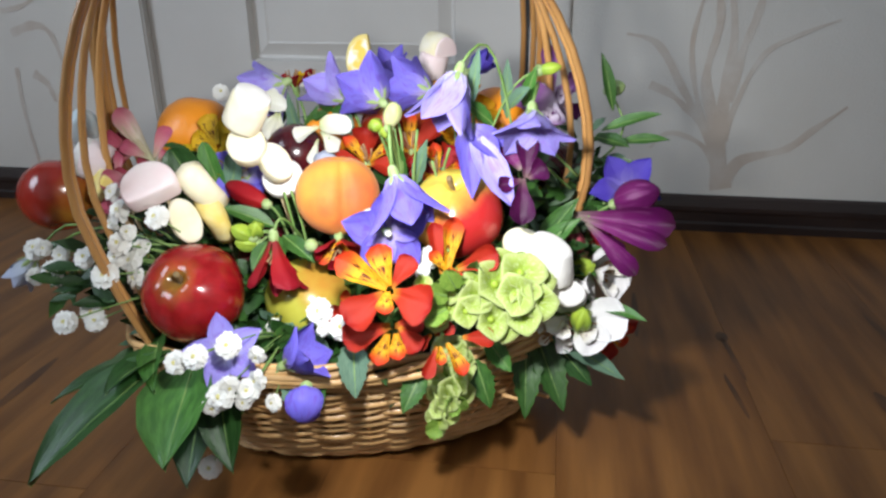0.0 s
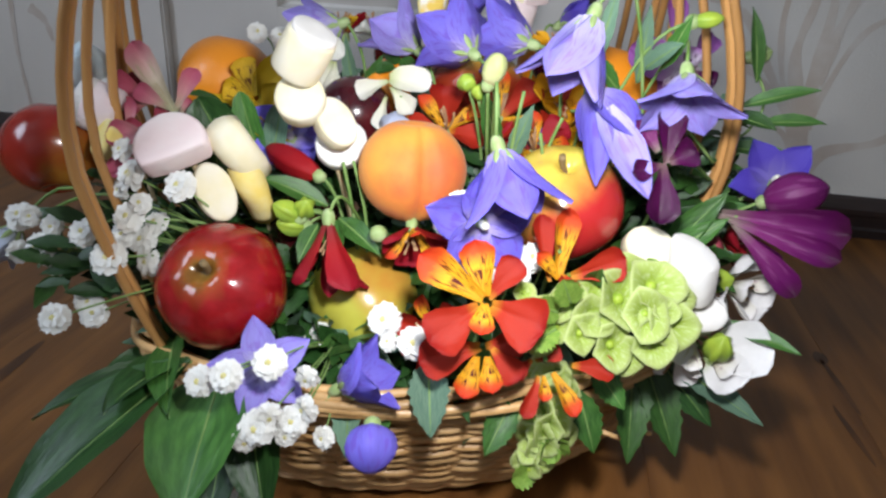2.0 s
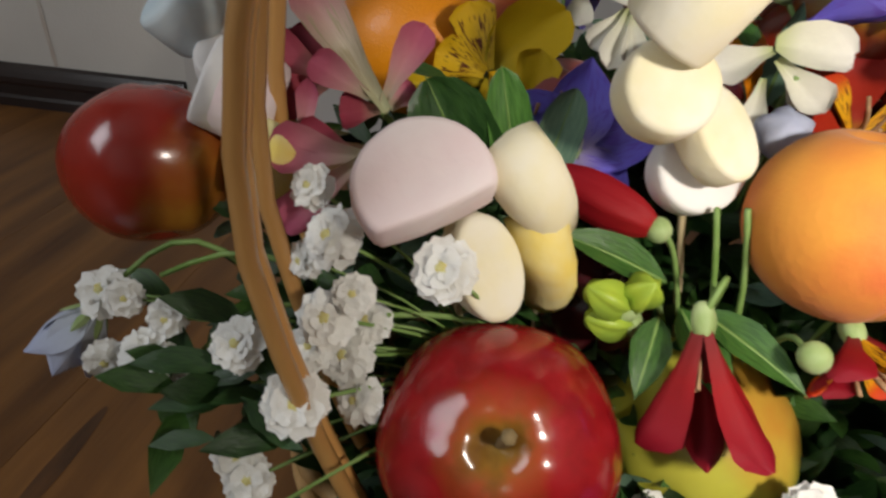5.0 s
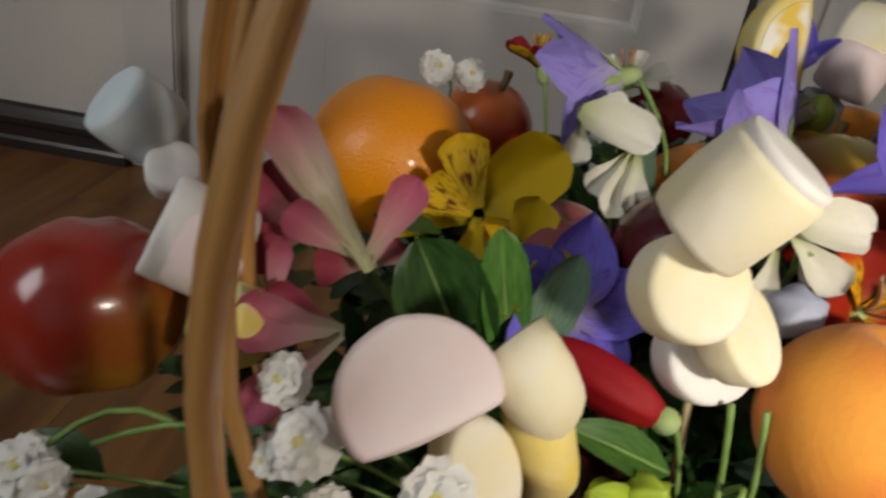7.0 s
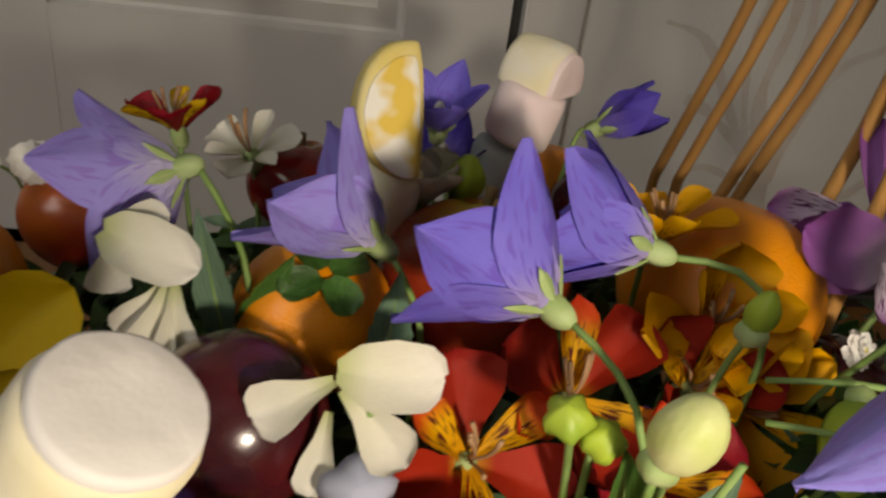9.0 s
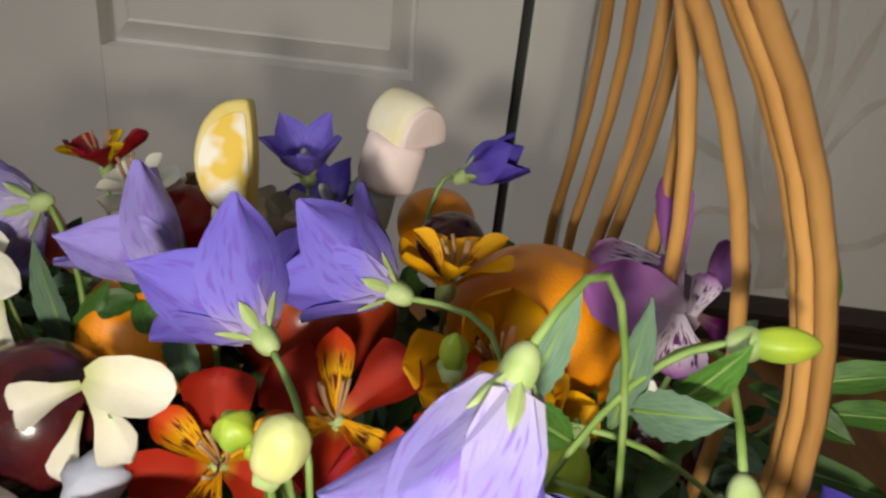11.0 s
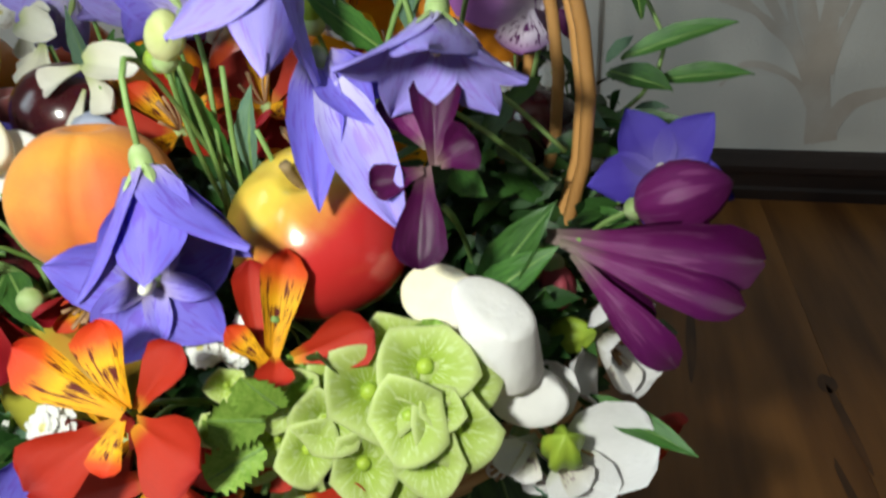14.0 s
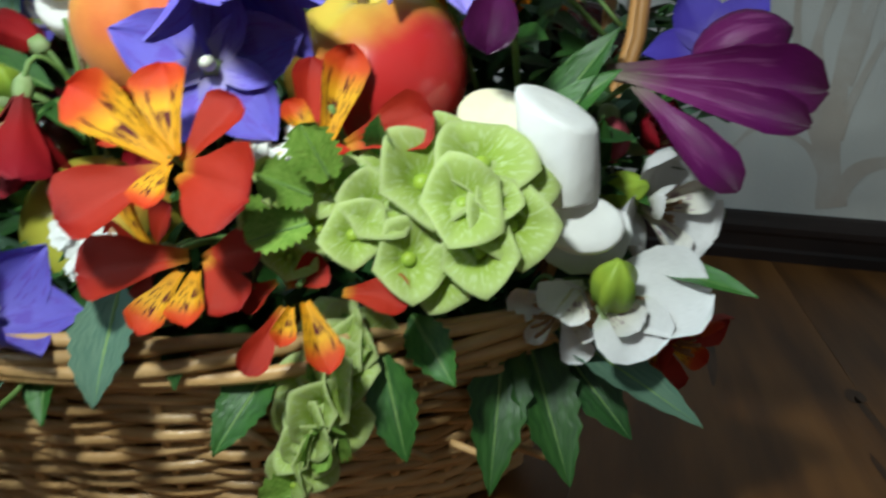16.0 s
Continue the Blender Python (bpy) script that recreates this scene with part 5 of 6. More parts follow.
blade(mauve_b, "petal", (0.1246, 0.039, 0.2845), (0.099, 0.047, 0.2933), 0.019, MAUVE, "spoon", (-0.57, -0.75, 0.34), 20, 0.5)
violet_side = blossom("violet bellflower folded over the yellow apple", (0.056, -0.098, 0.268), (0.07, -0.03, 0.2), "bellflower")
blade(violet_side, "petal", (0.0452, -0.0895, 0.2885), (0.0521, -0.1168, 0.2437), 0.020, VIOLET, "star", (0.3, -0.86, 0.42), 12, 0.5)
blade(violet_side, "petal", (0.052, -0.0956, 0.2807), (0.0831, -0.12, 0.2374), 0.023, LILAC, "star", (0.23, -0.86, 0.46), 8, 0.4)
blade(violet_side, "petal", (0.0481, -0.0892, 0.288), (0.0706, -0.1019, 0.2684), 0.019, VIOLET, "star", (0.26, -0.89, 0.37), 30, 0.6)
blade(violet_side, "petal", (0.0485, -0.0869, 0.2858), (0.0747, -0.0895, 0.2757), 0.016, VIOLET, "star", (0.24, -0.9, 0.35), 40, 0.5)
blade(violet_side, "petal", (0.0434, -0.0869, 0.2854), (0.0414, -0.0968, 0.2621), 0.015, VIOLET, "star", (0.31, -0.87, 0.37), 15, 0.5)
part("calyx", cached("calyx", calyx_mesh, CALYX), violet_side, pose(-0.010, 0.010, 0.019, 200, 0, 20), "pale green calyx")
for k in range(5):
    part("stamen", cached("long_stamen", lambda: tube(arc((0, 0, 0), (0, 0.003, 0.011), (0, -0.001, 0), 5), 0.0004, 5, 1.7), ANTHER), white_a, facing((0, 0, 0), (0.3, -0.9, -0.2), 72 * k) @ pose(0, 0.001, 0.001, random.uniform(-20, 8), 0, 0))

# Peruvian lilies
lily((-0.030, -0.144, 0.150), (-0.35, -0.80, 0.20), 36, "small scarlet alstroemeria among leaves", RED, REDSTRIPE, 0.026, 0.021, 25, 20, (-0.02, -0.1, 0.13))
lily((-0.012, -0.024, 0.252), (0.05, -0.55, 0.80), 34, "scarlet alstroemeria under the bellflowers", RED, REDSTRIPE, 0.032, 0.025, 25, 0, (-0.01, 0.0, 0.18))
lily((-0.046, -0.046, 0.246), (0.20, -0.60, 0.75), 32, "scarlet alstroemeria behind the peach", RED, REDSTRIPE, 0.030, 0.024, 25, 50, (-0.04, -0.02, 0.18))
lily((0.014, -0.042, 0.236), (0.10, -0.62, 0.70), 40, "crimson alstroemeria among stems", CRIMSON, REDSTRIPE, 0.028, 0.022, 20, 15, (0.01, -0.02, 0.18))
lily((0.032, -0.012, 0.250), (0.0, -0.60, 0.75), 46, "red and amber alstroemeria among stems", RED, AMBERSTRIPE, 0.028, 0.022, 20, 80, (0.03, 0.0, 0.18))
lily((-0.165, 0.115, 0.282), (-0.20, 0.10, 0.95), 40, "red and yellow alstroemeria at the back", CRIMSON, YELLOWSTRIPE, 0.024, 0.018, 30, 0, (-0.15, 0.08, 0.2))
lily((-0.101, -0.126, 0.204), (0.16, -0.40, -0.90), 74, "crimson trumpet flower hanging over the green apple", CRIMSON, CRIMSON, 0.045, 0.024, 40, 30, (-0.09, -0.09, 0.19), (0, -0.01, 0.02))
lily((-0.052, -0.116, 0.203), (0.20, -0.70, -0.50), 40, "crimson alstroemeria beneath the peach", CRIMSON, REDSTRIPE, 0.026, 0.020, 20, 0, (-0.05, -0.08, 0.17))
lily((0.158, -0.062, 0.112), (0.70, -0.50, -0.30), 40, "red alstroemeria behind white ones", RED, REDSTRIPE, 0.030, 0.022, 20, 0, (0.12, -0.04, 0.13))
lily((0.145, -0.045, 0.190), (0.75, -0.30, 0.2), 40, "red alstroemeria beside the handle", CRIMSON, CRIMSON, 0.024, 0.02, 20, 0, (0.1, -0.03, 0.15))
lily((-0.170, -0.052, 0.240), (0.25, -0.70, 0.45), 44, "small yellow alstroemeria with brown flecks", YELLOW, YELLOWSTRIPE, 0.026, 0.020, 22, 50, (-0.16, -0.03, 0.18))
lily((0.020, 0.020, 0.288), (0.10, -0.05, 0.98), 48, "amber alstroemeria on top of the orange", AMBER, AMBERSTRIPE, 0.027, 0.020, 35, 0, (0.02, 0.02, 0.2))
lily((0.040, 0.004, 0.266), (0.12, -0.72, 0.62), 42, "amber alstroemeria with dark streaks", AMBER, AMBERSTRIPE, 0.034, 0.026, 30, 40, (0.04, 0.02, 0.2))
lily((0.050, -0.010, 0.244), (0.20, -0.80, 0.30), 38, "amber-yellow alstroemeria over green stems", AMBER, AMBERSTRIPE, 0.032, 0.024, 30, 0, (0.05, 0.02, 0.18))
lily((-0.058, 0.062, 0.278), (0.1, -0.3, 0.95), 62, "ivory alstroemeria beside the yellow marshmallow", IVORY, IVORY, 0.026, 0.02, -5, 0, (-0.06, 0.06, 0.2), stamens=False)
lily((-0.125, 0.072, 0.288), (-0.1, -0.4, 0.8), 34, "small ivory alstroemeria at the back", IVORY, IVORY, 0.020, 0.015, 20, 0, (-0.12, 0.07, 0.2))
lily((0.146, -0.068, 0.168), (0.70, -0.68, 0.10), 46, "white alstroemeria beside the handle foot", SNOW, SNOWSTRIPE, 0.030, 0.030, 14, 60, (0.11, -0.04, 0.13), ruffle=0.06)
lily((0.118, -0.096, 0.132), (-0.15, -0.85, -0.25), 34, "white alstroemeria at the basket edge", SNOW, SNOWSTRIPE, 0.022, 0.017, 15, 30, (0.1, -0.06, 0.12))
closed_bud((-0.137, -0.090, 0.229), (-0.88, 0.35, 0.22), 0.0085, 2.7, CRIMSON, "long dark red alstroemeria bud", (-0.10, -0.09, 0.18), bow=(0, 0, 0.01))
closed_bud((0.176, -0.064, 0.232), (0.85, -0.20, 0.40), 0.0125, 1.5, MAGENTA, "glossy magenta-purple alstroemeria bud", (0.12, -0.05, 0.17))
closed_bud((0.138, -0.116, 0.148), (0.1, -0.4, 0.9), 0.0075, 1.6, LIMEBUD, "lime-green ribbed alstroemeria bud", (0.11, -0.07, 0.12), 26)
closed_bud((0.138, -0.080, 0.176), (0.8, -0.2, 0.3), 0.0065, 1.6, LIMEBUD, "lime-green ribbed alstroemeria bud", (0.11, -0.05, 0.14), 26)
closed_bud((0.131, -0.078, 0.196), (0.2, -0.3, -0.9), 0.0065, 1.5, ROSE, "brownish pink drooping bud", (0.11, -0.05, 0.19), 20)
for q, d in (((-0.131, -0.118, 0.206), (-0.75, -0.3, 0.5)), ((-0.129, -0.116, 0.196), (-0.75, -0.4, 0.2)), ((-0.120, -0.115, 0.208), (0.3, -0.5, 0.7))):
    closed_bud(q, d, 0.0058, 1.6, LIMEBUD, "lime-green ribbed bud over the plum", (-0.105, -0.09, 0.18), 26)
closed_bud((-0.069, -0.132, 0.204), (0.0, -0.7, 0.5), 0.0050, 1.0, CALYX, "round green bud under the peach", (-0.07, -0.09, 0.17), 0, sepals=False)
closed_bud((-0.012, -0.091, 0.297), (0.30, -0.12, 0.92), 0.0068, 1.45, PALEBUD, "pale lime half-open bud on a thin stem", (-0.012, -0.06, 0.2), 6, (0, -0.006, 0), point=0.0)
closed_bud((0.161, 0.0286, 0.3014), (0.75, -0.1, 0.3), 0.0058, 1.3, CALYX, "round green bud outside the handle", (0.12, 0.01, 0.22), 20, (0.03, 0, 0))
closed_bud((0.104, -0.070, 0.330), (0.9, -0.2, 0.2), 0.0042, 2.0, LIMEBUD, "slender lime bud on an arching stem", (0.05, -0.06, 0.25), 10, (0.0, 0, 0.02))
closed_bud((0.026, -0.045, 0.300), (0.0, -0.2, 0.95), 0.0040, 1.8, LIMEBUD, "slender green bud on a stem", (0.03, -0.02, 0.22), 10)
closed_bud((0.062, -0.052, 0.262), (-0.3, -0.6, -0.6), 0.0085, 1.7, LIMEBUD, "pale lime half-open bud", (0.07, -0.02, 0.25), 16)
closed_bud((-0.030, -0.073, 0.285), (-0.3, -0.3, 0.8), 0.0055, 1.0, LIMEBUD, "lime round bud among stems", (-0.015, -0.05, 0.2), 16, sepals=False)
closed_bud((-0.021, -0.074, 0.280), (0.2, -0.3, 0.8), 0.0052, 1.0, LIMEBUD, "lime round bud among stems", (-0.012, -0.05, 0.2), 16, sepals=False)
closed_bud((-0.042, 0.058, 0.292), (0.1, -0.2, 0.9), 0.0070, 1.5, LIMEBUD, "lime bud behind the marshmallow", (-0.04, 0.06, 0.2), 16)
for k in range(4):
    part("calyx_lobe", petal("round", 0.014, 0.012, 40, 0.3, LEAF, 0.06), persimmon, pose(0, 0, 0.0262, 0, 0, 90 * k + 20) @ pose(0.002, 0, 0, 0, -12, 0), "green calyx lobe")

# small white double daisies
floret = None


def daisy_mesh():
    bm = bmesh.new()
    for ring, (count, tilt, length, z) in enumerate(((9, -10, 0.0094, 0.0), (8, 4, 0.0080, 0.0010), (6, 20, 0.0058, 0.0018), (5, 42, 0.0036, 0.0022))):
        for k in range(count):
            a = 360 * (k + 0.5 * (ring % 2)) / count + random.uniform(-8, 8)
            m = pose(0, 0, z, 0, 0, a) @ pose(0.0008, 0, 0, random.uniform(-14, 14), -tilt + random.uniform(-15, 15), 0)
            rows = []
            for v, w in ((0.0, 0.25), (0.45, 0.8), (0.78, 1.1), (1.0, 0.75)):
                rows.append([bm.verts.new(m @ Vector((length * v * (0.94 if u == 0 and v == 1 else 1), u * w * 0.0034 * (0.6 + length * 45), -0.0014 * v * v + 0.0009 * u * u))) for u in (-1, 0, 1)])
            for a1, b1 in zip(rows, rows[1:]):
                for i in range(2):
                    bm.faces.new((a1[i], a1[i + 1], b1[i + 1], b1[i]))
    return bm


DAISIES = [mesh_from("floret_head", daisy_mesh(), DAISY) for _ in range(4)]
EYE = mesh_from("eye", blob(0.0022, 0.6, 10), DAISYEYE)


def daisy(p, d, s=1.0, foot=None):
    root = tagged(new("white_daisy"), "small double white daisy on a thin green stem", "daisy", "white daisies")
    root.matrix_basis = facing(p, d, random.uniform(0, 360), s)
    tagged(part("floret_head", random.choice(DAISIES), root), kind="stuff")
    part("eye", EYE, root, pose(0, 0, 0.0022), "greenish yellow eye")
    if foot is not None:
        stem_part(root, foot, 0.0007, (0, 0, -0.001), (0.006, 0, 0.008))


LEFT_FOOT = (-0.165, -0.105, 0.15)
for p in ((-0.217, -0.142, 0.228), (-0.243, -0.157, 0.194), (-0.220, -0.170, 0.186), (-0.232, -0.206, 0.164), (-0.241, -0.163, 0.142), (-0.306, -0.132, 0.188), (-0.282, -0.149, 0.176), (-0.181, -0.152, 0.228), (-0.216, -0.152, 0.205), (-0.211, -0.148, 0.189)):
    daisy(p, (random.uniform(-0.4, 0.2), -0.7, 0.6), random.uniform(0.85, 1.1), LEFT_FOOT)
for p in ((-0.228, -0.138, 0.216), (-0.208, -0.150, 0.214), (-0.222, -0.150, 0.192), (-0.205, -0.155, 0.178), (-0.292, -0.140, 0.192), (-0.298, -0.148, 0.170), (-0.270, -0.150, 0.164), (-0.247, -0.158, 0.147), (-0.226, -0.134, 0.240), (-0.206, -0.140, 0.198), (-0.287, -0.138, 0.165), (-0.276, -0.142, 0.188)):
    daisy(p, (random.uniform(-0.5, 0.4), -0.7, random.uniform(0.1, 0.7)), random.uniform(0.7, 0.95), LEFT_FOOT)
FRONT_FOOT = (-0.10, -0.13, 0.12)
for p in ((-0.144, -0.216, 0.144), (-0.128, -0.217, 0.151), (-0.108, -0.207, 0.156), (-0.112, -0.220, 0.122), (-0.095, -0.211, 0.123), (-0.144, -0.194, 0.036), (-0.060, -0.151, 0.158), (-0.039, -0.164, 0.153), (-0.109, -0.136, 0.124)):
    daisy(p, (random.uniform(-0.2, 0.2), -0.8, 0.5), random.uniform(0.9, 1.08), FRONT_FOOT)
for p in ((-0.118, -0.222, 0.114), (-0.106, -0.216, 0.128), (-0.089, -0.208, 0.130), (-0.098, -0.214, 0.115), (-0.100, -0.138, 0.118), (-0.104, -0.134, 0.132), (-0.056, -0.155, 0.146), (-0.088, -0.205, 0.148), (-0.080, -0.205, 0.110)):
    daisy(p, (random.uniform(-0.5, 0.5), -0.8, random.uniform(-0.2, 0.5)), random.uniform(0.6, 0.85), FRONT_FOOT)
for p in ((-0.030, -0.128, 0.214), (-0.022, -0.125, 0.226), (0.004, -0.132, 0.190), (0.016, -0.130, 0.188), (0.022, -0.122, 0.196), (-0.075, -0.085, 0.232), (0.098, 0.000, 0.262), (0.120, 0.004, 0.262), (0.140, -0.018, 0.222), (0.150, -0.030, 0.206), (-0.215, 0.045, 0.288), (-0.200, 0.055, 0.285)):
    daisy(p, (random.uniform(-0.3, 0.5), -0.7, 0.5), random.uniform(0.65, 0.95), (p[0], p[1] + 0.03, p[2] - 0.04))


# bells of Ireland
def shell_mesh(seed):
    """A thin funnel with five soft corners, open along +z; UV runs from its heart to its edge."""
    bm = bmesh.new()
    uv = bm.loops.layers.uv.new("UVMap")
    rings, shares = [], []
    outer = ((0.0012, 0.0), (0.0030, 0.0034), (0.0060, 0.0060), (0.0098, 0.0080), (0.0132, 0.0090), (0.0158, 0.0094))
    for r, z in outer + tuple((r * 0.985, z + 0.0004) for r, z in outer[:0:-1]):
        share = min(1.0, r / 0.0158)
        ring = []
        for k in range(40):
            t = 2 * math.pi * k / 40
            wedge = math.cos(math.pi / 5) / math.cos((t + seed) % (2 * math.pi / 5) - math.pi / 5)
            q = r * (1 + (wedge - 0.9) * 0.8 * share ** 2 + 0.10 * math.cos(2 * t + 2 * seed))
            lift = share ** 2 * (0.0090 * (0.9 - wedge) + 0.0024 * math.sin(2 * t + 3 * seed))
            ring.append(bm.verts.new((q * math.cos(t), q * math.sin(t), z + lift)))
        rings.append(ring)
        shares.append(share)
    for i in range(len(rings) - 1):
        for k in range(40):
            f = bm.faces.new((rings[i][k], rings[i][(k + 1) % 40], rings[i + 1][(k + 1) % 40], rings[i + 1][k]))
            for l, (x, y) in zip(f.loops, ((k, i), (k + 1, i), (k + 1, i + 1), (k, i + 1))):
                l[uv].uv = (x / 40 * 3, shares[y])
    bm.faces.new(rings[-1])
    return bm


SHELLS = [mesh_from("shell", shell_mesh(k * 1.1), SHELLGREEN) for k in range(3)]
NUT = mesh_from("nutlet", blob(0.003, 0.9, 8), LIMEBUD)


def bells(points, label, size):
    root = tagged(new("bells_of_ireland"), label, "bells of Ireland", "bells of Ireland stems")
    root.location = points[0]
    n = len(points)
    path = [Vector(p) - root.location for p in points]
    part("stem", mesh_from("stem", tube(path, 0.0017, 6, 0.6), STEM), root)
    count = 5 * (n - 1)
    for k in range(count):
        f = k / count * (n - 1)
        i = int(f)
        p = path[i].lerp(path[i + 1], f - i)
        ax = (path[i + 1] - path[i]).normalized()
        side = ax.orthogonal().normalized()
        side.rotate(Matrix.Rotation(k * 2.4, 3, ax))
        if side.y > 0.45:
            side = Vector((side.x, -side.y * 0.4, abs(side.z) * 0.8 + 0.2)).normalized()
        d = (side * 1.0 + ax * random.uniform(0.1, 0.7) + Vector((random.uniform(-0.3, 0.5), -0.95, random.uniform(0.0, 0.8)))).normalized()
        s = size * (1.05 - 0.6 * (k / count) ** 1.5) * random.uniform(0.85, 1.15)
        m = facing(p + d * 0.002, d, random.uniform(0, 360), s)
        sh = part("shell", SHELLS[k % 3], root, m)
        part("nutlet", NUT, sh, pose(0, 0, 0.006))
        if k % 2 == 0:
            part("leaflet", petal("round", 0.018, 0.016, 20, 0.3, YOUNGLEAF, 0.06, 0.13), root, facing(p, d, 0) @ pose(0.004, 0, 0.002, 0, -50, 40 * k))
    return root


spike = tagged(new("bells_of_ireland"), "spike of lime-green bells of Ireland shells over the rim", "bells of Ireland", "bells of Ireland stems")
spike.location = (0.1073, -0.1201, 0.1719)
part("stem", mesh_from("stem", tube([Vector(q) - spike.location for q in ((0.1073, -0.1201, 0.1719), (0.0868, -0.1249, 0.1702), (0.0665, -0.1305, 0.1667), (0.0462, -0.1361, 0.1633), (0.0252, -0.1383, 0.1666))], 0.0017, 6, 0.6), STEM), spike)
SPREAD = (((0.1029, -0.1319, 0.1839), (0.33, -0.69, 0.65), 0.77),
          ((0.0912, -0.1321, 0.1919), (0.29, -0.74, 0.61), 0.94),
          ((0.0798, -0.1272, 0.1945), (0.34, -0.75, 0.57), 0.77),
          ((0.1029, -0.1408, 0.1735), (0.24, -0.88, 0.41), 0.87),
          ((0.0734, -0.1411, 0.1856), (0.45, -0.71, 0.53), 0.98),
          ((0.0881, -0.1459, 0.1798), (0.25, -0.87, 0.41), 0.84),
          ((0.0942, -0.1469, 0.1648), (0.13, -0.91, 0.39), 0.80),
          ((0.0725, -0.1518, 0.1611), (0.45, -0.79, 0.41), 0.77),
          ((0.0835, -0.1497, 0.1546), (0.17, -0.95, 0.25), 0.63),
          ((0.0593, -0.1384, 0.1849), (0.28, -0.73, 0.63), 0.73),
          ((0.0548, -0.1566, 0.1692), (0.46, -0.78, 0.43), 0.66),
          ((0.0438, -0.147, 0.1827), (0.3, -0.8, 0.52), 0.68),
          ((0.0417, -0.1544, 0.1694), (0.48, -0.8, 0.37), 0.54),
          ((0.0303, -0.1516, 0.1788), (0.49, -0.72, 0.49), 0.49),
          ((0.0215, -0.1473, 0.1857), (0.52, -0.7, 0.49), 0.40),
          ((0.0206, -0.1541, 0.1709), (0.55, -0.75, 0.36), 0.47),
          ((0.0318, -0.157, 0.1593), (0.49, -0.78, 0.38), 0.51),
          ((0.0595, -0.1504, 0.1772), (0.37, -0.83, 0.41), 0.70),
          ((0.0991, -0.1431, 0.1834), (0.18, -0.81, 0.56), 0.47))
for k, (q, d, size) in enumerate(SPREAD):
    sh = part("shell", SHELLS[k % 3], spike, facing(Vector(q) - spike.location - Vector(d) * 0.007, d, 47 * k, size * 1.12))
    part("nutlet", NUT, sh, pose(0, 0, 0.004))
    if k % 2:
        part("leaflet", petal("round", 0.014, 0.013, 20, 0.3, YOUNGLEAF, 0.06, 0.13), spike, facing(Vector(q) - spike.location - Vector(d) * 0.009, d, 71 * k) @ pose(0.004, 0, 0, 0, -25, 0))
bells([(0.044, -0.130, 0.120), (0.042, -0.146, 0.108), (0.038, -0.156, 0.090), (0.034, -0.160, 0.072)], "spike of lime-green shells hanging in front of the weave", 1.0)

# leaves that stand out
BIG = "broad dark green leaf hanging over the basket rim"
leaf((-0.172, -0.175, 0.128), (-0.236, -0.264, 0.070), 0.056, DARKLEAF, BIG, (-0.4, -0.55, 0.7), 25)
leaf((-0.150, -0.180, 0.128), (-0.140, -0.255, 0.086), 0.060, LEAF, "broad mid-green leaf hanging over the basket rim", (-0.1, -0.7, 0.7), 30)
leaf((-0.140, -0.170, 0.118), (-0.106, -0.228, 0.066), 0.038, DARKLEAF, BIG, (0.1, -0.8, 0.5), 25)
leaf((-0.150, -0.168, 0.105), (-0.138, -0.236, 0.056), 0.038, DARKLEAF, BIG, (0.0, -0.8, 0.5), 20)
leaf((-0.178, -0.160, 0.120), (-0.205, -0.215, 0.112), 0.032, DARKLEAF, BIG, (-0.3, -0.4, 0.8), 50)
leaf((-0.182, -0.158, 0.112), (-0.250, -0.215, 0.100), 0.022, DARKLEAF, BIG, (-0.3, -0.5, 0.8), 40)
leaf((-0.195, -0.150, 0.128), (-0.165, -0.215, 0.118), 0.026, LEAF, BIG, (-0.3, -0.4, 0.8), 35)
leaf((0.095, -0.085, 0.118), (0.098, -0.120, 0.058), 0.026, LEAF, "green serrated leaf hanging beside the basket", (0.2, -0.9, 0.3), 20, teeth=0.08)
leaf((0.102, -0.080, 0.116), (0.128, -0.110, 0.062), 0.028, LEAF, "green serrated leaf hanging beside the basket", (0.3, -0.9, 0.3), 20, teeth=0.08)
leaf((0.110, -0.075, 0.114), (0.150, -0.095, 0.078), 0.024, DARKLEAF, "green serrated leaf hanging beside the basket", (0.3, -0.9, 0.3), 20, teeth=0.08)
leaf((0.112, -0.085, 0.120), (0.172, -0.118, 0.100), 0.018, GREYLEAF, "grey-green leaf under white flowers", (0.2, -0.7, 0.6), 15, teeth=0.06, shape="lance")
leaf((0.140, -0.085, 0.150), (0.185, -0.110, 0.148), 0.013, LEAF, "slender green leaf between white flowers", (0.1, -0.5, 0.8), 15, shape="lance")
leaf((0.100, -0.088, 0.190), (0.130, -0.088, 0.236), 0.019, LEAF, "broad green leaf beside the handle", (-0.3, -0.8, 0.4), 25)
leaf((0.098, -0.094, 0.192), (0.132, -0.094, 0.222), 0.016, LEAF, "broad green leaf beside the handle", (-0.2, -0.8, 0.4), 25)
leaf((0.120, -0.075, 0.180), (0.128, -0.096, 0.205), 0.016, LEAF, "green leaf beside the handle", (0.3, -0.8, 0.4), 25)
leaf((0.130, -0.035, 0.200), (0.160, -0.050, 0.214), 0.018, LEAF, "green leaf outside the handle", (0.0, -0.6, 0.8), 25)
for q, t, w in (((0.150, 0.010, 0.268), (0.196, 0.004, 0.284), 0.013), ((0.145, 0.012, 0.262), (0.172, -0.006, 0.258), 0.015), ((0.140, 0.000, 0.242), (0.188, -0.012, 0.240), 0.014), ((0.158, 0.012, 0.285), (0.145, 0.010, 0.332), 0.011), ((0.165, 0.010, 0.258), (0.206, 0.006, 0.262), 0.012)):
    leaf(q, t, w, LEAF, "slender green leaf outside the handle", (0.0, -0.6, 0.8), 25, shape="lance")
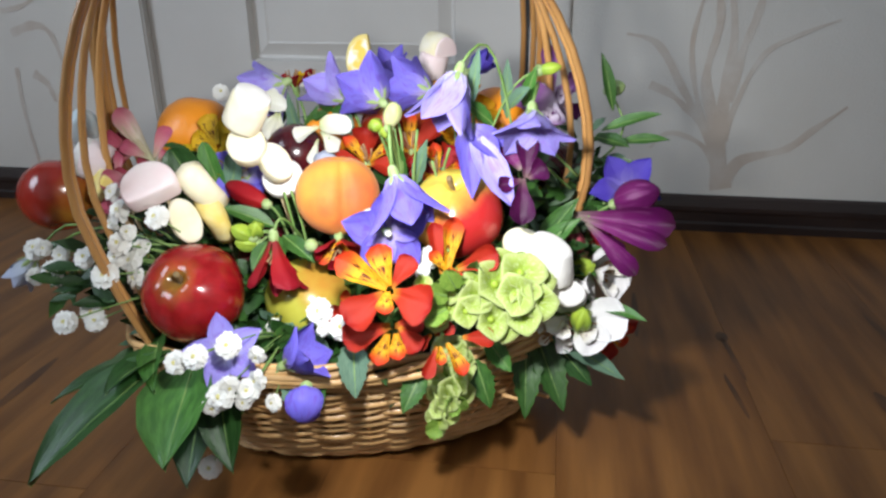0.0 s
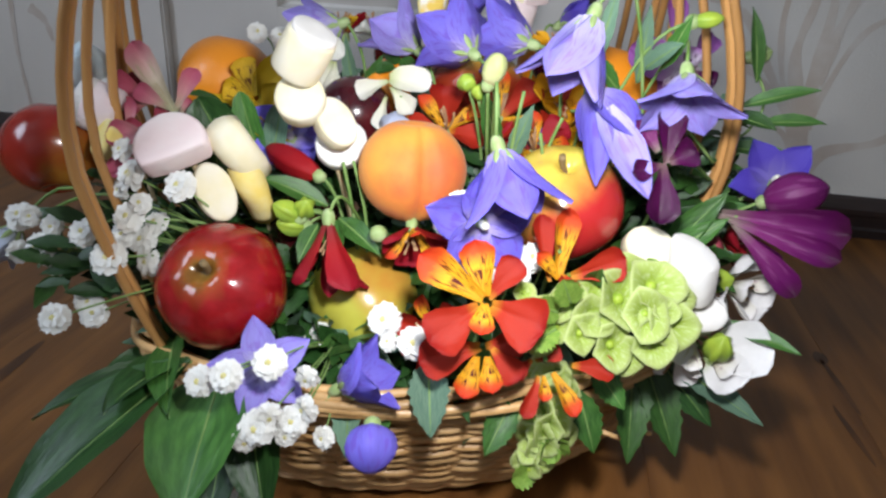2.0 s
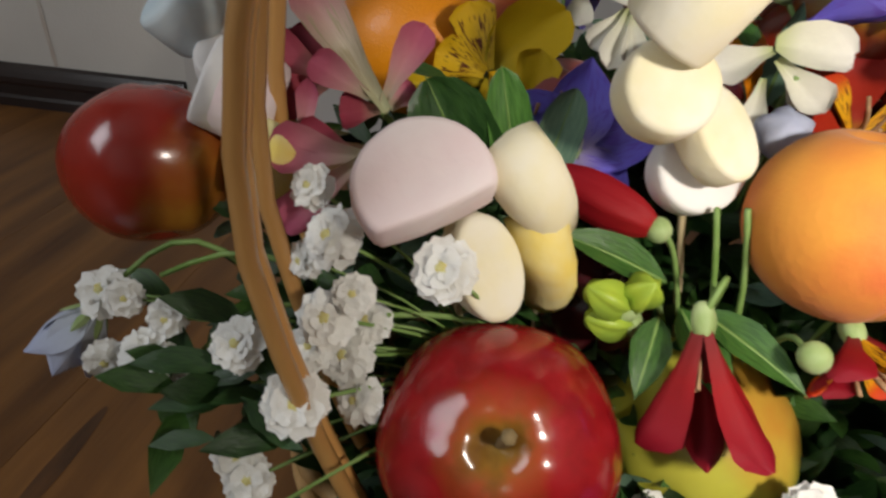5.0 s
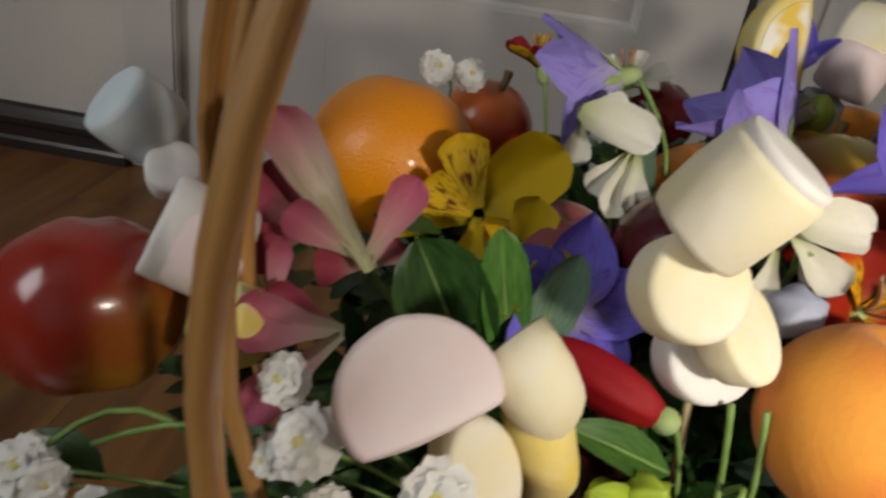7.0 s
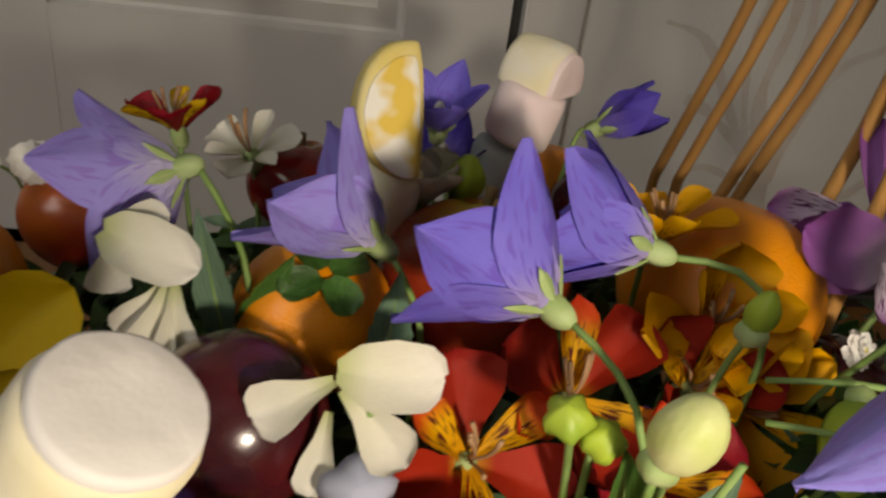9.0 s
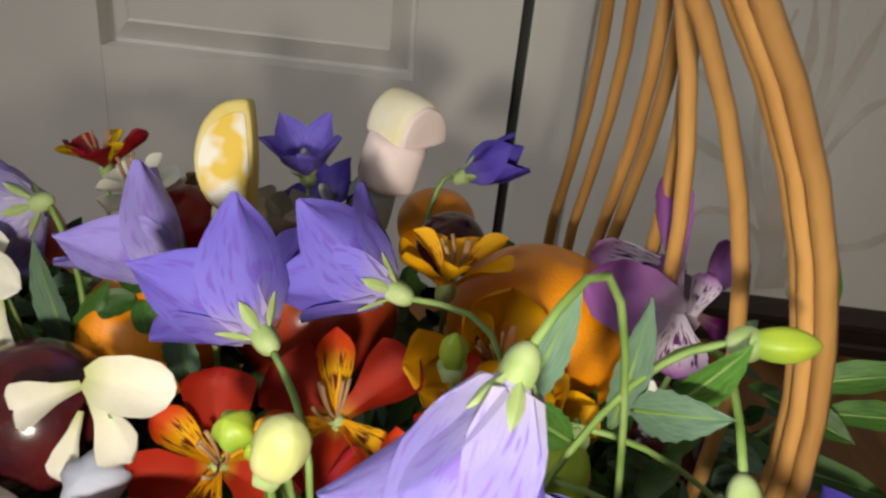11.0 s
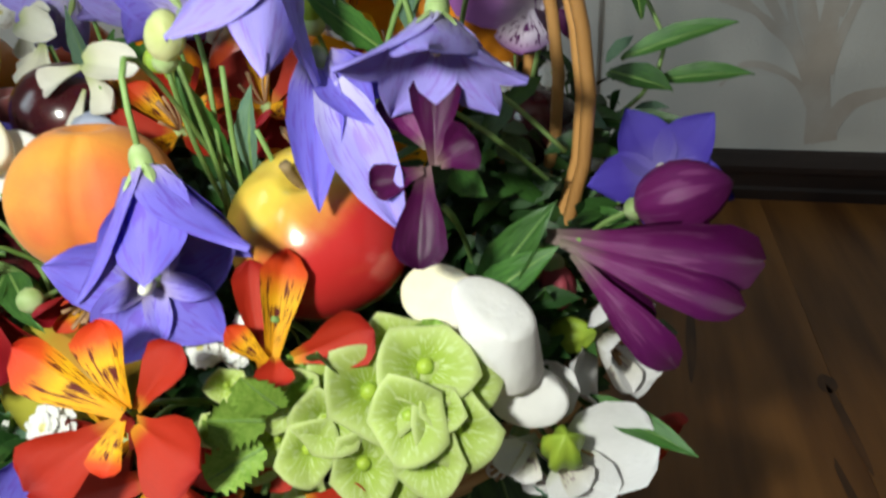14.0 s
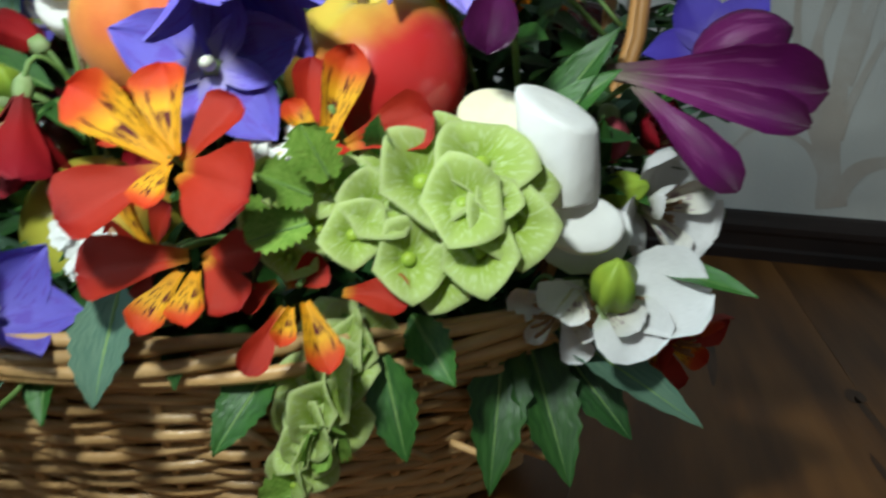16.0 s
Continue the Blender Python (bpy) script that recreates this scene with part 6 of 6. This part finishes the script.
leaf((-0.178, -0.074, 0.212), (-0.200, -0.086, 0.262), 0.032, DARKLEAF, "broad green leaf among pink flowers", (0.1, -0.8, 0.5), 25, shape="round")
leaf((-0.165, -0.072, 0.215), (-0.176, -0.076, 0.266), 0.017, LEAF, "green leaf below yellow flowers", (0.1, -0.8, 0.5), 20, shape="round")
leaf((-0.160, -0.070, 0.215), (-0.150, -0.072, 0.260), 0.017, GREYLEAF, "grey-green leaf below yellow flowers", (0.1, -0.8, 0.5), 20, shape="round")
leaf((-0.190, -0.085, 0.205), (-0.180, -0.108, 0.250), 0.024, LEAF, "green leaf behind marshmallows", (0.1, -0.8, 0.5), 20)
leaf((-0.110, -0.100, 0.205), (-0.150, -0.108, 0.222), 0.016, LEAF, "green leaf over the plum", (0.0, -0.5, 0.8), 30)
leaf((-0.105, -0.108, 0.200), (-0.092, -0.140, 0.186), 0.016, LEAF, "green leaf over the green apple", (0.0, -0.5, 0.8), 30)
leaf((-0.100, -0.110, 0.202), (-0.068, -0.132, 0.190), 0.015, LEAF, "green leaf over the green apple", (0.1, -0.6, 0.8), 30)
leaf((-0.112, -0.112, 0.198), (-0.118, -0.134, 0.180), 0.014, LEAF, "green leaf beside lime buds", (0.0, -0.6, 0.8), 30)
leaf((-0.030, -0.118, 0.205), (-0.012, -0.126, 0.228), 0.018, GREYLEAF, "grey-green serrated leaf behind the peach", (0.1, -0.8, 0.5), 20, teeth=0.08)
leaf((-0.030, -0.165, 0.145), (-0.022, -0.192, 0.112), 0.024, GREYLEAF, "grey-green serrated leaf over the rim", (0.1, -0.9, 0.4), 25, teeth=0.07)
leaf((-0.075, -0.165, 0.130), (-0.070, -0.196, 0.092), 0.020, GREYLEAF, "grey-green serrated leaf over the rim", (0.0, -0.9, 0.4), 25, teeth=0.07)
leaf((-0.062, -0.165, 0.125), (-0.050, -0.186, 0.098), 0.018, LEAF, "green leaf over the rim", (0.0, -0.9, 0.4), 25, teeth=0.05)
leaf((0.020, -0.150, 0.115), (0.008, -0.172, 0.088), 0.020, LEAF, "green leaf over the rim", (0.0, -0.9, 0.4), 25, teeth=0.06)
leaf((0.058, -0.138, 0.120), (0.072, -0.150, 0.085), 0.020, LEAF, "green serrated leaf over the weave", (0.1, -0.9, 0.4), 25, teeth=0.08)
leaf((0.066, -0.128, 0.132), (0.086, -0.140, 0.112), 0.018, LEAF, "green leaf over the weave", (0.1, -0.9, 0.4), 25, teeth=0.08)
leaf((0.072, -0.112, 0.168), (0.092, -0.126, 0.192), 0.026, LEAF, "rounded green leaf beside the marshmallow", (0.0, -0.8, 0.5), 20, teeth=0.14, shape="round")
leaf((0.058, -0.135, 0.190), (0.060, -0.150, 0.206), 0.014, LEAF, "small green leaf over a red petal", (0.0, -0.8, 0.5), 20, teeth=0.08)
for q, t in (((0.040, -0.156, 0.180), (0.027, -0.168, 0.188)), ((0.046, -0.156, 0.186), (0.040, -0.164, 0.203)), ((0.040, -0.160, 0.172), (0.026, -0.174, 0.168))):
    leaf(q, t, 0.016, YOUNGLEAF, "small toothed yellow-green leaf at a spike's tip", (0.0, -0.8, 0.5), 20, teeth=0.14, shape="round")
leaf((0.010, -0.142, 0.165), (0.022, -0.165, 0.150), 0.022, DARKLEAF, "dark green leaf between red flowers", (0.0, -0.8, 0.5), 20)
for q, t, w, m in (((0.045, -0.068, 0.300), (0.052, -0.080, 0.345), 0.010, GREYLEAF), ((0.062, -0.060, 0.285), (0.038, -0.074, 0.308), 0.012, LEAF), ((0.072, -0.058, 0.290), (0.072, -0.066, 0.335), 0.010, GREYLEAF), ((0.085, -0.060, 0.300), (0.094, -0.076, 0.332), 0.011, LEAF), ((0.075, -0.062, 0.300), (0.090, -0.086, 0.318), 0.013, GREYLEAF), ((-0.008, -0.070, 0.240), (-0.018, -0.080, 0.282), 0.013, LEAF), ((0.000, -0.068, 0.235), (0.012, -0.078, 0.275), 0.012, GREYLEAF), ((-0.120, 0.002, 0.240), (-0.128, -0.002, 0.296), 0.012, GREYLEAF), ((-0.070, -0.010, 0.245), (-0.068, -0.018, 0.288), 0.014, GREYLEAF), ((-0.118, 0.0, 0.24), (-0.100, -0.006, 0.285), 0.014, LEAF)):
    leaf(q, t, w, m, "slender serrated leaf on a bellflower stem", (0.0, -0.8, 0.5), 25, teeth=0.06, shape="lance")

# long bare stems among the flowers
bunch = tagged(new("stem_bunch"), "thin bare green stems among the flowers", "flower stems")
for a, b, bow in (((0.125, -0.06, 0.235), (0.035, -0.05, 0.268), (0, -0.01, 0.016)), ((0.130, -0.04, 0.240), (0.045, -0.03, 0.268), (0, -0.01, 0.02)), ((0.020, -0.07, 0.19), (0.018, -0.09, 0.262), (0.004, 0, 0)), ((-0.010, -0.07, 0.18), (-0.012, -0.088, 0.29), (0.003, 0, 0)), ((0.000, -0.07, 0.18), (0.006, -0.086, 0.285), (-0.003, 0, 0)), ((0.010, -0.06, 0.18), (0.030, -0.08, 0.27), (0, 0, 0.01)), ((-0.200, -0.11, 0.15), (-0.270, -0.14, 0.17), (0, 0, 0.03)), ((-0.195, -0.11, 0.15), (-0.290, -0.12, 0.19), (0, 0, 0.03)), ((-0.140, -0.10, 0.16), (-0.205, -0.14, 0.20), (0, 0, 0.01)), ((-0.085, -0.10, 0.16), (-0.092, -0.105, 0.238), (0.004, 0, 0)), ((-0.090, -0.10, 0.16), (-0.100, -0.100, 0.235), (0.002, 0, 0))):
    part("stem", mesh_from("stem", tube(arc(a, b, bow, 8), 0.0011, 6), STEM), bunch)


# foliage that fills the basket, its dark leaves painting the gaps' shade, and the foam under it
def dome(u, v):
    return max(0.0, 1 - (u / 0.20) ** 2 - (v / 0.125) ** 2)


# foam sheet added under the leaves, its near-black green painting the deep shade
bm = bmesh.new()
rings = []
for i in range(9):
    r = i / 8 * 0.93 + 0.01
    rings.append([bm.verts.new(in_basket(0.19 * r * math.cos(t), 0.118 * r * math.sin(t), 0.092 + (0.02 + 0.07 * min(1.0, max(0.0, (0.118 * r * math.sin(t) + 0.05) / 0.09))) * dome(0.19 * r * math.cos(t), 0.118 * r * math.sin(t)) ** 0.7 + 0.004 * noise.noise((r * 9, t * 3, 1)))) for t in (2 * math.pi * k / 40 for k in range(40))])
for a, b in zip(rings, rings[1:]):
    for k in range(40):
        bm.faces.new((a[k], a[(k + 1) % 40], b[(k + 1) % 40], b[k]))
FOAM = material("gap_shade_flower_foam", (0.012, 0.03, 0.012), 0.9, second=(0.02, 0.045, 0.02), scale=50, bump=0.6, bump_scale=150)
tagged(new("flower_foam", mesh_from("flower_foam", bm, FOAM)), "green flower foam filling the basket, near-black as shade under the leaves", "flower foam")


def filler(name, mat, count, length, width, low, high, seed, label):
    rng = random.Random(seed)
    xs, ws = SHAPES["lance"]
    bm = bmesh.new()
    uv = bm.loops.layers.uv.new("UVMap")
    for _ in range(count):
        t, r = rng.uniform(0, 2 * math.pi), math.sqrt(rng.uniform(0.0, 1.05))
        u, v = 0.185 * r * math.cos(t), 0.116 * r * math.sin(t)
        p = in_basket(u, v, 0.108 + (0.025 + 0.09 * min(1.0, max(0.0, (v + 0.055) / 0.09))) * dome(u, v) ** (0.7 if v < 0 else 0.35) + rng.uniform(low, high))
        if v < -0.05 and r > 0.86:
            continue
        out = UDIR * math.cos(t) + VDIR * math.sin(t)
        d = (out * r * rng.uniform(0.2, 1.0) + Vector((rng.uniform(-0.7, 0.7), rng.uniform(-0.8, 0.4), rng.uniform(-0.1, 0.9)))).normalized()
        up = Vector((rng.uniform(-0.5, 0.5), -0.6, 0.8))
        y = up.cross(d).normalized()
        n = d.cross(y)
        l, w = length * rng.uniform(0.6, 1.25), width * rng.uniform(0.6, 1.2)
        rows = []
        for j in range(6):
            f = j / 5
            c = p + d * l * f - Vector((0, 0, 0.25 * l)) * f * f
            ww = float(np.interp(f, xs, ws)) * w / 2
            rows.append([bm.verts.new(c + y * ww * q + n * (0.3 * ww * abs(q))) for q in (-1, 0, 1)])
        for j in range(5):
            for i in range(2):
                f = bm.faces.new((rows[j][i], rows[j][i + 1], rows[j + 1][i + 1], rows[j + 1][i]))
                for lp, (a, b) in zip(f.loops, ((i, j), (i + 1, j), (i + 1, j + 1), (i, j + 1))):
                    lp[uv].uv = (a / 2, b / 5)
    me = bpy.data.meshes.new(name)
    bm.to_mesh(me)
    bm.free()
    me.shade_smooth()
    me.materials.append(mat)
    tagged(new(name, me), label, "foliage", kind="stuff")


def clump(bm, uv, centre, radius, count, length, rng):
    xs, ws = SHAPES["lance"]
    for _ in range(count):
        p = Vector(centre) + Vector((rng.gauss(0, 1), rng.gauss(0, 1), rng.gauss(0, 0.7))) * radius * 0.55
        d = Vector((rng.uniform(-1, 1), rng.uniform(-1, 0.6), rng.uniform(-0.2, 1))).normalized()
        y = Vector((rng.uniform(-0.6, 0.6), -0.6, 0.8)).cross(d).normalized()
        n = d.cross(y)
        l = length * rng.uniform(0.6, 1.3)
        w = l * rng.uniform(0.28, 0.45)
        rows = []
        for j in range(6):
            f = j / 5
            c = p + d * l * f - Vector((0, 0, 0.22 * l)) * f * f
            ww = float(np.interp(f, xs, ws)) * w / 2 * (1.1 if j % 2 else 0.95)
            rows.append([bm.verts.new(c + y * ww * q + n * (0.3 * ww * abs(q))) for q in (-1, 0, 1)])
        for j in range(5):
            for i in range(2):
                face = bm.faces.new((rows[j][i], rows[j][i + 1], rows[j + 1][i + 1], rows[j + 1][i]))
                for lp, (a, b) in zip(face.loops, ((i, j), (i + 1, j), (i + 1, j + 1), (i, j + 1))):
                    lp[uv].uv = (a / 2, b / 5)


CLUMPS = ((-0.205, -0.060, 0.212), (-0.175, -0.020, 0.222), (-0.140, 0.000, 0.232), (-0.100, 0.030, 0.236), (-0.180, 0.050, 0.228), (0.000, 0.060, 0.232), (0.075, -0.010, 0.232), (0.105, -0.030, 0.216), (0.030, -0.050, 0.212), (-0.030, -0.050, 0.208), (0.090, 0.060, 0.230), (-0.235, -0.095, 0.180), (-0.050, 0.090, 0.236), (0.050, 0.095, 0.236), (0.120, 0.020, 0.230), (-0.120, 0.060, 0.236), (-0.245, -0.130, 0.165), (0.115, -0.070, 0.180), (-0.215, -0.010, 0.205), (0.140, -0.010, 0.200))
# the dark sprigs put shade between the fruit into leaf colour
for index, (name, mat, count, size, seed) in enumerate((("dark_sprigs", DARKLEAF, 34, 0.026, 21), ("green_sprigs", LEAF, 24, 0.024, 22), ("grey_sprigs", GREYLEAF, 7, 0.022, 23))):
    rng = random.Random(seed)
    bm = bmesh.new()
    uv = bm.loops.layers.uv.new("UVMap")
    for c in CLUMPS:
        clump(bm, uv, c, 0.032, count, size, rng)
    me = bpy.data.meshes.new(name)
    bm.to_mesh(me)
    bm.free()
    me.shade_smooth()
    me.materials.append(mat)
    tagged(new(name, me), "sprigs of small green leaves between the fruit", "foliage", kind="stuff")

# the first layer is dark so that gaps between flowers look shaded
filler("dark_foliage", DARKLEAF, 1300, 0.032, 0.012, -0.02, 0.004, 3, "dense leaves filling the basket, dark green to stand in for shade in the gaps")
filler("green_foliage", LEAF, 620, 0.028, 0.010, -0.012, 0.010, 5, "green leaves among the flowers")
filler("grey_foliage", GREYLEAF, 130, 0.026, 0.011, -0.008, 0.012, 7, "grey-green leaves among the flowers")

# floor of laminate boards
floor = setting("floor", block(-1.7, 1.9, -2.6, 0.53, -0.06, -0.0035), UNDER, "brown wood laminate floor", "floor")
PLANK_W, PLANK_L = 0.192, 1.28
BOARDS = {}
for i in range(-9, 9):
    x0 = 0.318 + i * PLANK_W
    x1 = x0 + PLANK_W - 0.0002
    shift = (i * 0.47) % 1.0 * PLANK_L
    y = -2.6 - shift
    while y < 0.53:
        a, b = max(y, -2.6), min(y + PLANK_L - 0.0006, 0.528)
        if b - a > 0.02 and x0 > -1.72 and x1 < 1.92:
            key = round(b - a, 4)
            if key not in BOARDS:
                BOARDS[key] = mesh_from("board", block(0, x1 - x0, 0, b - a, -0.0035, 0, 0.0002), LAMINATE, False)
            part("board", BOARDS[key], floor, pose(x0, a, 0))
        y += PLANK_L

# dark knots and streaks in the boards
for x, y, l, w, turn in ((0.316, 0.105, 0.045, 0.0035, 4), (0.313, 0.152, 0.012, 0.007, -8), (0.303, 0.030, 0.040, 0.003, 6), (0.445, 0.030, 0.028, 0.008, 3), (0.220, 0.200, 0.060, 0.004, -3), (0.500, 0.180, 0.070, 0.005, 2), (-0.420, -0.060, 0.060, 0.006, 2), (-0.360, 0.160, 0.050, 0.006, -5)):
    bm = bmesh.new()
    rim = []
    for k in range(28):
        t = 2 * math.pi * k / 28
        q = 1 + 0.2 * noise.noise((1.2 * math.cos(t) + x * 40, 1.2 * math.sin(t) + y * 40, l * 50))
        rim.append(bm.verts.new((w * q * math.cos(t), l * q * math.sin(t), 0.0)))
    bm.faces.new(rim)
    part("knot", mesh_from("knot", bm, KNOT, False), floor, pose(x, y, 0.00025, 0, 0, turn), "dark knot in the wood")
